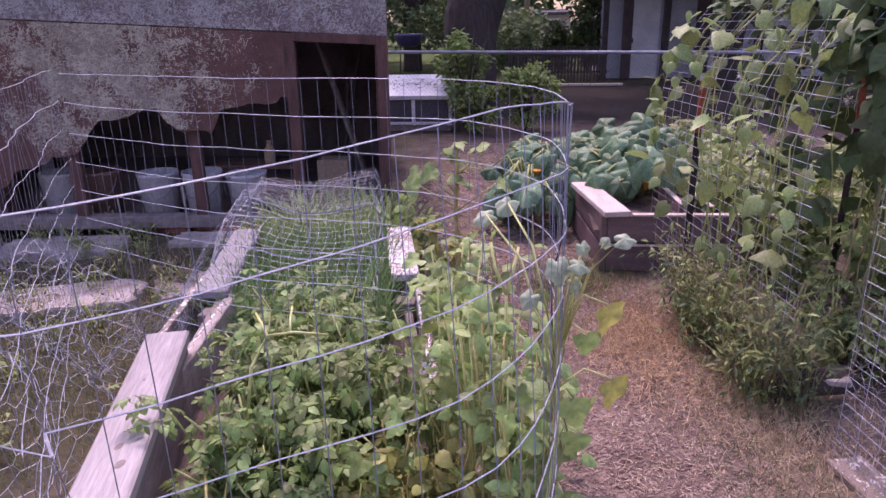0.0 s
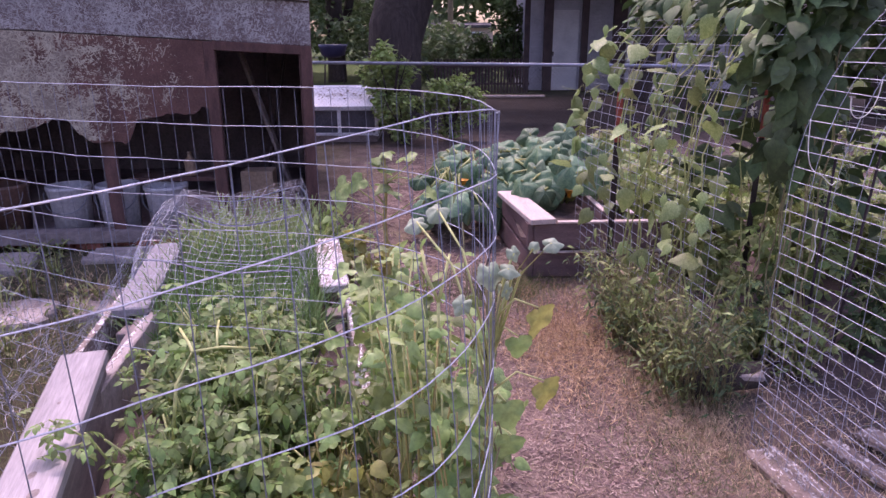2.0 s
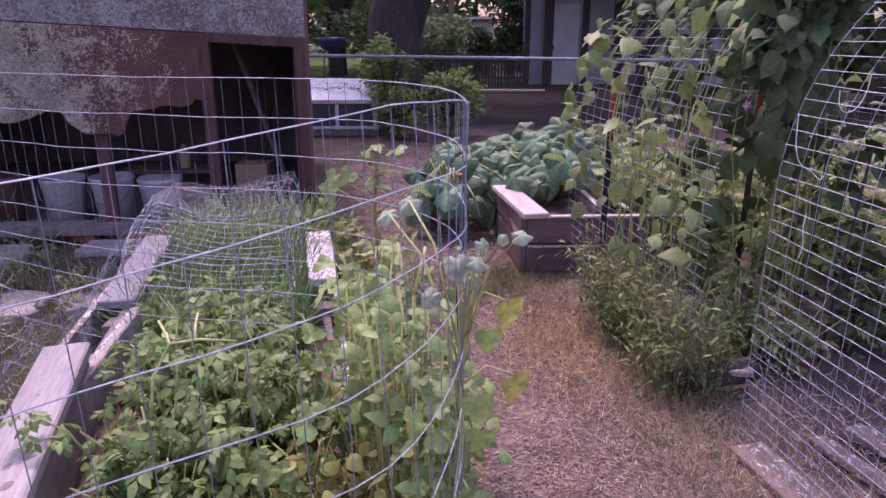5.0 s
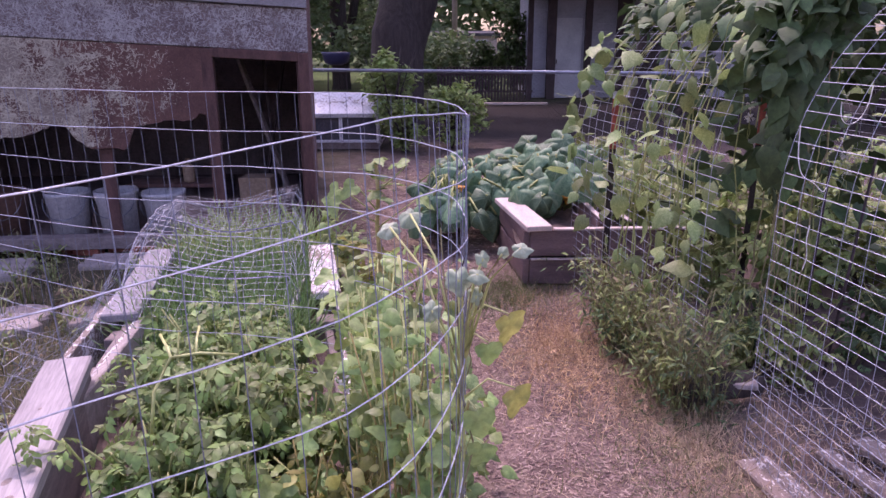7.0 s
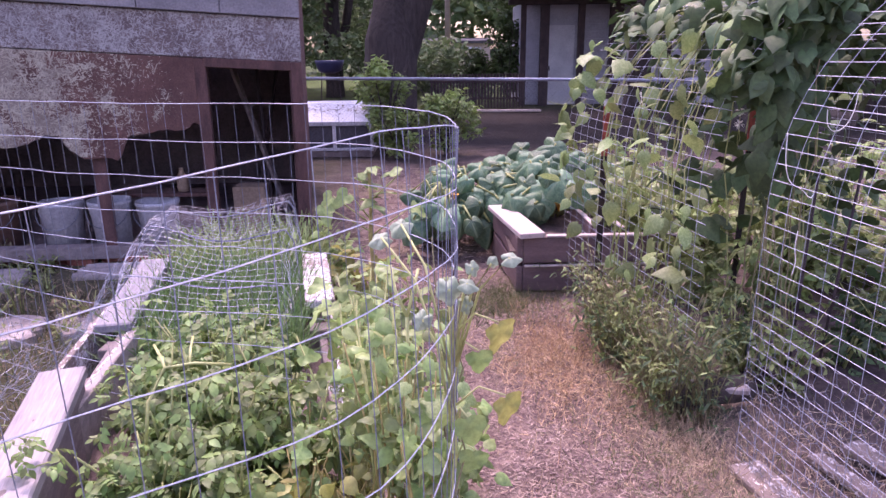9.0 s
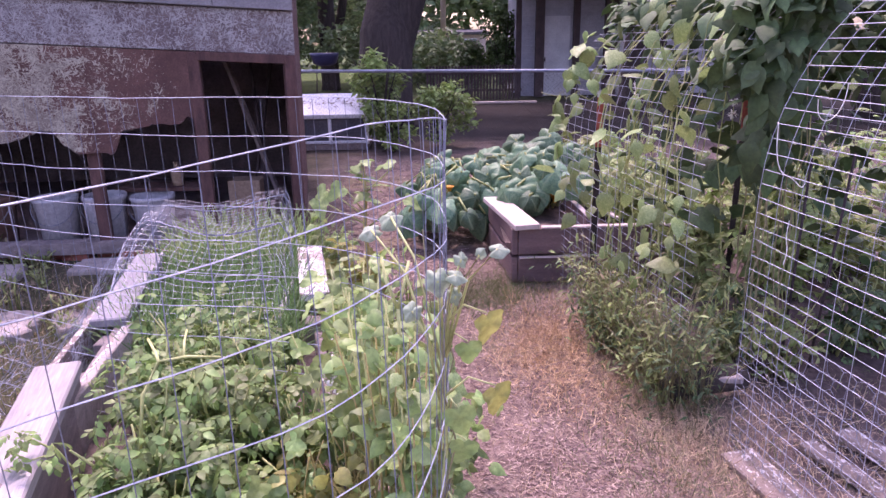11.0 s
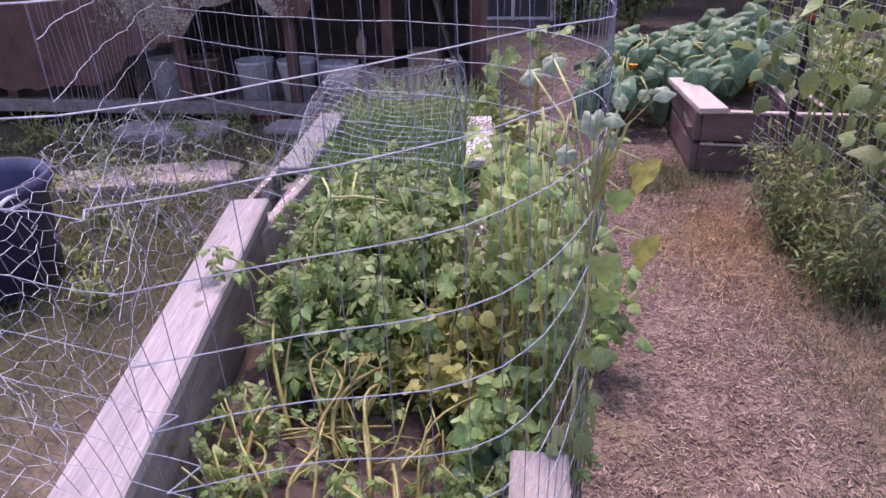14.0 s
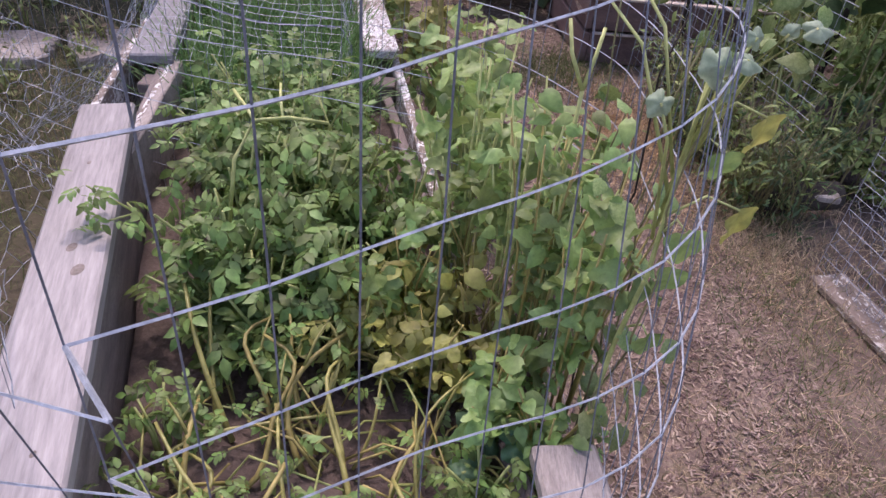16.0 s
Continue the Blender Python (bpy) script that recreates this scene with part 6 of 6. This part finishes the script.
tree(-0.90, 13.2, 0.50, 11.0, 411, 7.2, 3.8, 9000, "large dark tree trunk with spreading shady crown", (0.25, 1.2))
tree(4.6, 15.8, 0.28, 8.0, 412, 4.6, 3.8, 8000, "shade tree before the white garage", (0.2, 0))
tree(8.5, 13.0, 0.30, 8.0, 413, 4.8, 3.8, 6000, "tree at the side of the yard")
tree(-7.5, 15.0, 0.32, 8.0, 414, 5.0, 4.0, 6000, "tree behind the shed")
tree(-3.5, 24.0, 0.30, 9.0, 415, 5.0, 4.2, 6000, "tree at the back of the neighbouring yard")
tree(3.5, 27.0, 0.30, 9.0, 416, 5.0, 4.2, 6000, "tree beyond the garage")


# ---- white garage with dark posts ----
def garage():
    s = thing("garage", (5.3, 20.6, 0), "white garage with panel doors behind dark timber posts", "garage")
    y = 19.5
    part("wall", Build().box((6.1, y + 1.6, 1.4), (7.2, 3.0, 2.8)), M["siding"], s, "white lap siding")
    for i in range(14):
        part("siding_board", Build().box((6.0, y + 0.085, 0.1 + 0.2 * i), (7.2, 0.03, 0.19), Matrix.Rotation(radians(4), 4, "X")), M["siding"], s)
    for x, w in ((3.5, 0.78), (5.7, 0.85)):
        d = part("door", Build().box((x, y + 0.04, 1.08), (w, 0.05, 2.15)), M["white"], s, "plain white door")
        part("door_handle", Build().box((x - w * 0.38, y, 1.0), (0.03, 0.04, 0.12)), M["dark_post"], d)
    for x, w in ((2.42, 0.14), (3.0, 0.24), (4.0, 0.17), (4.95, 0.36), (6.4, 0.2)):
        part("post", Build().box((x, y - 0.3, 1.35), (w, 0.16, 2.7)), M["dark_post"], s, "dark timber post")
    part("beam", Build().box((5.0, y - 0.35, 2.8), (6.0, 0.2, 0.25)), M["dark_post"], s)
    part("roof", Build().beam((5.8, y - 0.9, 2.9), (5.8, y + 3.4, 3.9), 8.0, 0.12), M["roof"], s)


garage()

# dark picket fence beside the garage
pf = thing("picket_fence", (1.2, 18.6, 0), "dark weathered picket fence beside the garage", "fence")
for i in range(30):
    x = -0.1 + 0.085 * i
    part("picket", Build().box((x, 18.6, 0.45), (0.055, 0.02, 0.9)), M["dark_post"], pf)
part("rail", Build().box((1.15, 18.63, 0.7), (2.6, 0.03, 0.06)), M["dark_post"], pf)
part("rail", Build().box((1.15, 18.63, 0.25), (2.6, 0.03, 0.06)), M["dark_post"], pf)
solo("board", Build().beam((0.75, 17.3, 0.04), (2.65, 17.2, 0.04), 0.12, 0.05), M["boxcap"], "pale board lying on the shaded ground", "board")
bush(1.1, 19.6, 0.9, 1.7, 2200, 421, M["tree_leaf"], "dark shrub behind the picket fence", (0.08, 0.16))
bush(2.2, 21.0, 1.0, 2.4, 2200, 422, M["tree_leaf"], "tall dark shrub by the garage", (0.1, 0.18))

# hanging pot, pole, house and woods far behind
p = thing("planter", (-2.35, 15.5, 0), "dark round planter on a metal stand", "planter")
part("bowl", Build().lathe((-2.35, 15.5, 1.05), [(0.12, 0), (0.26, 0.06), (0.31, 0.22), (0.33, 0.28), (0.29, 0.28), (0.26, 0.2)], 20), M["tub"], p, "dark bowl", True)
for dx in (-0.18, 0.18):
    part("leg", Build().tube([(-2.35 + dx * 1.4, 15.5, 0), (-2.35 + dx, 15.5, 1.1)], 0.015, 6), M["dark_post"], p)
solo("utility_pole", Build().tube([(0.55, 30, 0), (0.55, 30, 9)], 0.13, 10, 0.1), M["house"], "tall pale utility pole", "pole", smooth=True)
h = thing("house", (0.5, 38, 0), "low pale brick house with a flat roofline", "house")
part("wall", Build().box((0.9, 40, 0.95), (4.2, 4, 1.9)), M["house"], h)
part("roof", Build().beam((0.9, 37.8, 1.95), (0.9, 42.2, 2.15), 4.5, 0.15), M["roof"], h)
for x in (-0.3, 0.9, 2.1):
    w = part("window", Build().box((x, 37.98, 1.3), (0.7, 0.06, 0.6)), M["glass"], h)
    part("frame", Build().box((x, 37.95, 1.64), (0.8, 0.05, 0.08)).box((x, 37.95, 0.96), (0.8, 0.05, 0.08)), M["white"], w)

b = Build()
r = np.random.default_rng(431)
lf = oval_leaf(0.6, seg=2)
for i in range(300):
    a = r.uniform(-1.2, 1.2)
    d = r.uniform(44, 60)
    crown(b, (d * np.sin(a), d * np.cos(a), r.uniform(0.3, 11.5)), (3.4, 3.4, 2.4), 230, (0.5, 1.0), r, lf, 0.2)
solo("far_woods", b, M["woods"], "sunlit green woods beyond the gardens", "woods", kind="stuff")
b = Build()
for i in range(130):
    x, y = r.uniform(-9, 1.0), r.uniform(22, 31)
    crown(b, (x, y, r.uniform(0.2, 1.0) * (1.6 if x > -1.5 else 4.6)), (1.1, 1.1, 0.8), 150, (0.15, 0.3), r, lf, 0.2)
solo("hedge", b, M["woods"], "rough green hedge across the neighbouring yard", "hedge", kind="stuff")

# ---- mulch, straw and grass on the ground ----
r = np.random.default_rng(441)


def chip_mesh(k, xr, yr, size, keep):
    q = np.array([(-1, -0.2, 0), (1, -0.24, 0), (0.9, 0.2, 0), (-1, 0.25, 0), (-0.9, -0.17, 0.12), (0.9, -0.2, 0.12), (0.8, 0.17, 0.12), (-0.9, 0.2, 0.12)]) * 0.5
    f = [(4, 5, 6, 7), (0, 1, 5, 4), (1, 2, 6, 5), (2, 3, 7, 6), (3, 0, 4, 7)]
    px, py = r.uniform(*xr, k), r.uniform(*yr, k)
    m = keep(px, py)
    px, py = px[m], py[m]
    k = len(px)
    n = unit(np.stack([r.normal(0, 0.16, k), r.normal(0, 0.16, k), np.ones(k)], 1))
    a = r.uniform(0, 2 * np.pi, k)
    d = np.stack([np.cos(a), np.sin(a), np.zeros(k)], 1)
    d = unit(d - n * (d * n).sum(1, keepdims=True))
    pz = np.array([0.035 * noise.noise((x * 0.7, y * 0.7, 0.3)) + 0.016 * noise.noise((x * 4, y * 4, 5)) - 0.008 for x, y in zip(px, py)])
    return Build().stamp(q, f, np.stack([px, py, pz], 1), d, np.cross(n, d), n, r.uniform(*size, k))


def path_keep(x, y):
    return (x > -0.15 - 0.16 * (y - 1.2)) & (x < 1.05 - 0.05 * y + 0.1 * np.sin(3 * y)) & (r.random(len(x)) < 0.9)


solo("wood_mulch", chip_mesh(68000, (-0.6, 1.3), (0.4, 4.4), (0.005, 0.025), path_keep), M["chips"], "reddish brown wood chip mulch on the path", "mulch", kind="stuff")
solo("wood_mulch", chip_mesh(3200, (-0.6, 1.3), (0.5, 4.4), (0.014, 0.03), path_keep), M["chips"], "coarse shreds of wood on the path", "mulch", kind="stuff")
solo("wood_mulch", chip_mesh(9000, (-0.9, 0.6), (3.4, 9.0), (0.02, 0.05), lambda x, y: r.random(len(x)) < 0.8), M["chips"], "wood chip mulch between the beds and shed", "mulch", kind="stuff")
solo("wood_mulch", chip_mesh(14000, (-0.8, 1.3), (-1.6, 0.45), (0.006, 0.024), lambda x, y: r.random(len(x)) < 0.9), M["chips"], "trodden wood chips at the bed's near end", "mulch", kind="stuff")
bl = blade(0.8, 3, 0.014)


def straw(k, cx, cy, sx, sy, mat, label, cat, lean=1.6, size=(0.05, 0.14), bl=bl):
    px, py = r.normal(cx, sx, k), r.normal(cy, sy, k)
    x, y, z = blade_axes(k, r, lean)
    z[:, 2] = np.abs(z[:, 2])
    solo("dry_grass", Build().stamp(bl[0], bl[1], np.stack([px, py, np.full(k, 0.0)], 1), x, y, z, r.uniform(*size, k)), mat, label, cat, kind="stuff")


straw(3600, 0.63, 3.15, 0.17, 0.36, M["gold_straw"], "loose golden straw along the path edge", "straw", 4.0, (0.04, 0.11))
straw(5000, -2.6, 3.6, 0.9, 0.7, M["straw"], "dry litter and stems in the yard", "dry grass", 1.8, (0.03, 0.10))
straw(2600, 0.98, 2.45, 0.12, 0.32, M["straw"], "dry grass clumps beside the trellis", "dry grass", 2.4, (0.04, 0.10))
straw(1100, 0.40, 2.3, 0.30, 0.6, M["straw"], "scattered straw over the wood chips", "straw", 2.2, (0.02, 0.07))
straw(2200, 0.75, 1.5, 0.25, 0.35, M["straw"], "short dry grass on the path", "dry grass", 1.2, (0.03, 0.07))
straw(3200, 0.85, 1.15, 0.30, 0.35, M["straw"], "dry mown grass beside the path", "dry grass", 1.5, (0.02, 0.06))
straw(1500, 0.80, 1.3, 0.30, 0.4, M["grass"], "sparse green grass beside the path", "grass", 0.9, (0.02, 0.05))
straw(9000, -3.0, 0.6, 1.0, 1.2, M["grass"], "rough grass beyond the tub", "grass", 0.6, (0.04, 0.11))
straw(7000, 3.0, 1.2, 1.0, 1.3, M["grass"], "rough grass beyond the trellis", "grass", 0.6, (0.04, 0.11))
straw(3200, 0.40, 3.9, 0.22, 0.2, M["grass"], "short green grass before the squash bed", "grass", 0.7, (0.03, 0.09))
straw(2600, 0.88, 1.9, 0.2, 0.5, M["grass"], "thin grass beside the path", "grass", 0.6, (0.03, 0.08))
straw(12000, -2.7, 2.7, 0.8, 0.8, M["grass"], "thin grass in the yard", "grass", 0.6, (0.04, 0.12))
straw(1600, 1.5, 2.1, 0.4, 0.4, M["straw"], "dry stems under the trellis", "dry grass", 1.4, (0.04, 0.10))
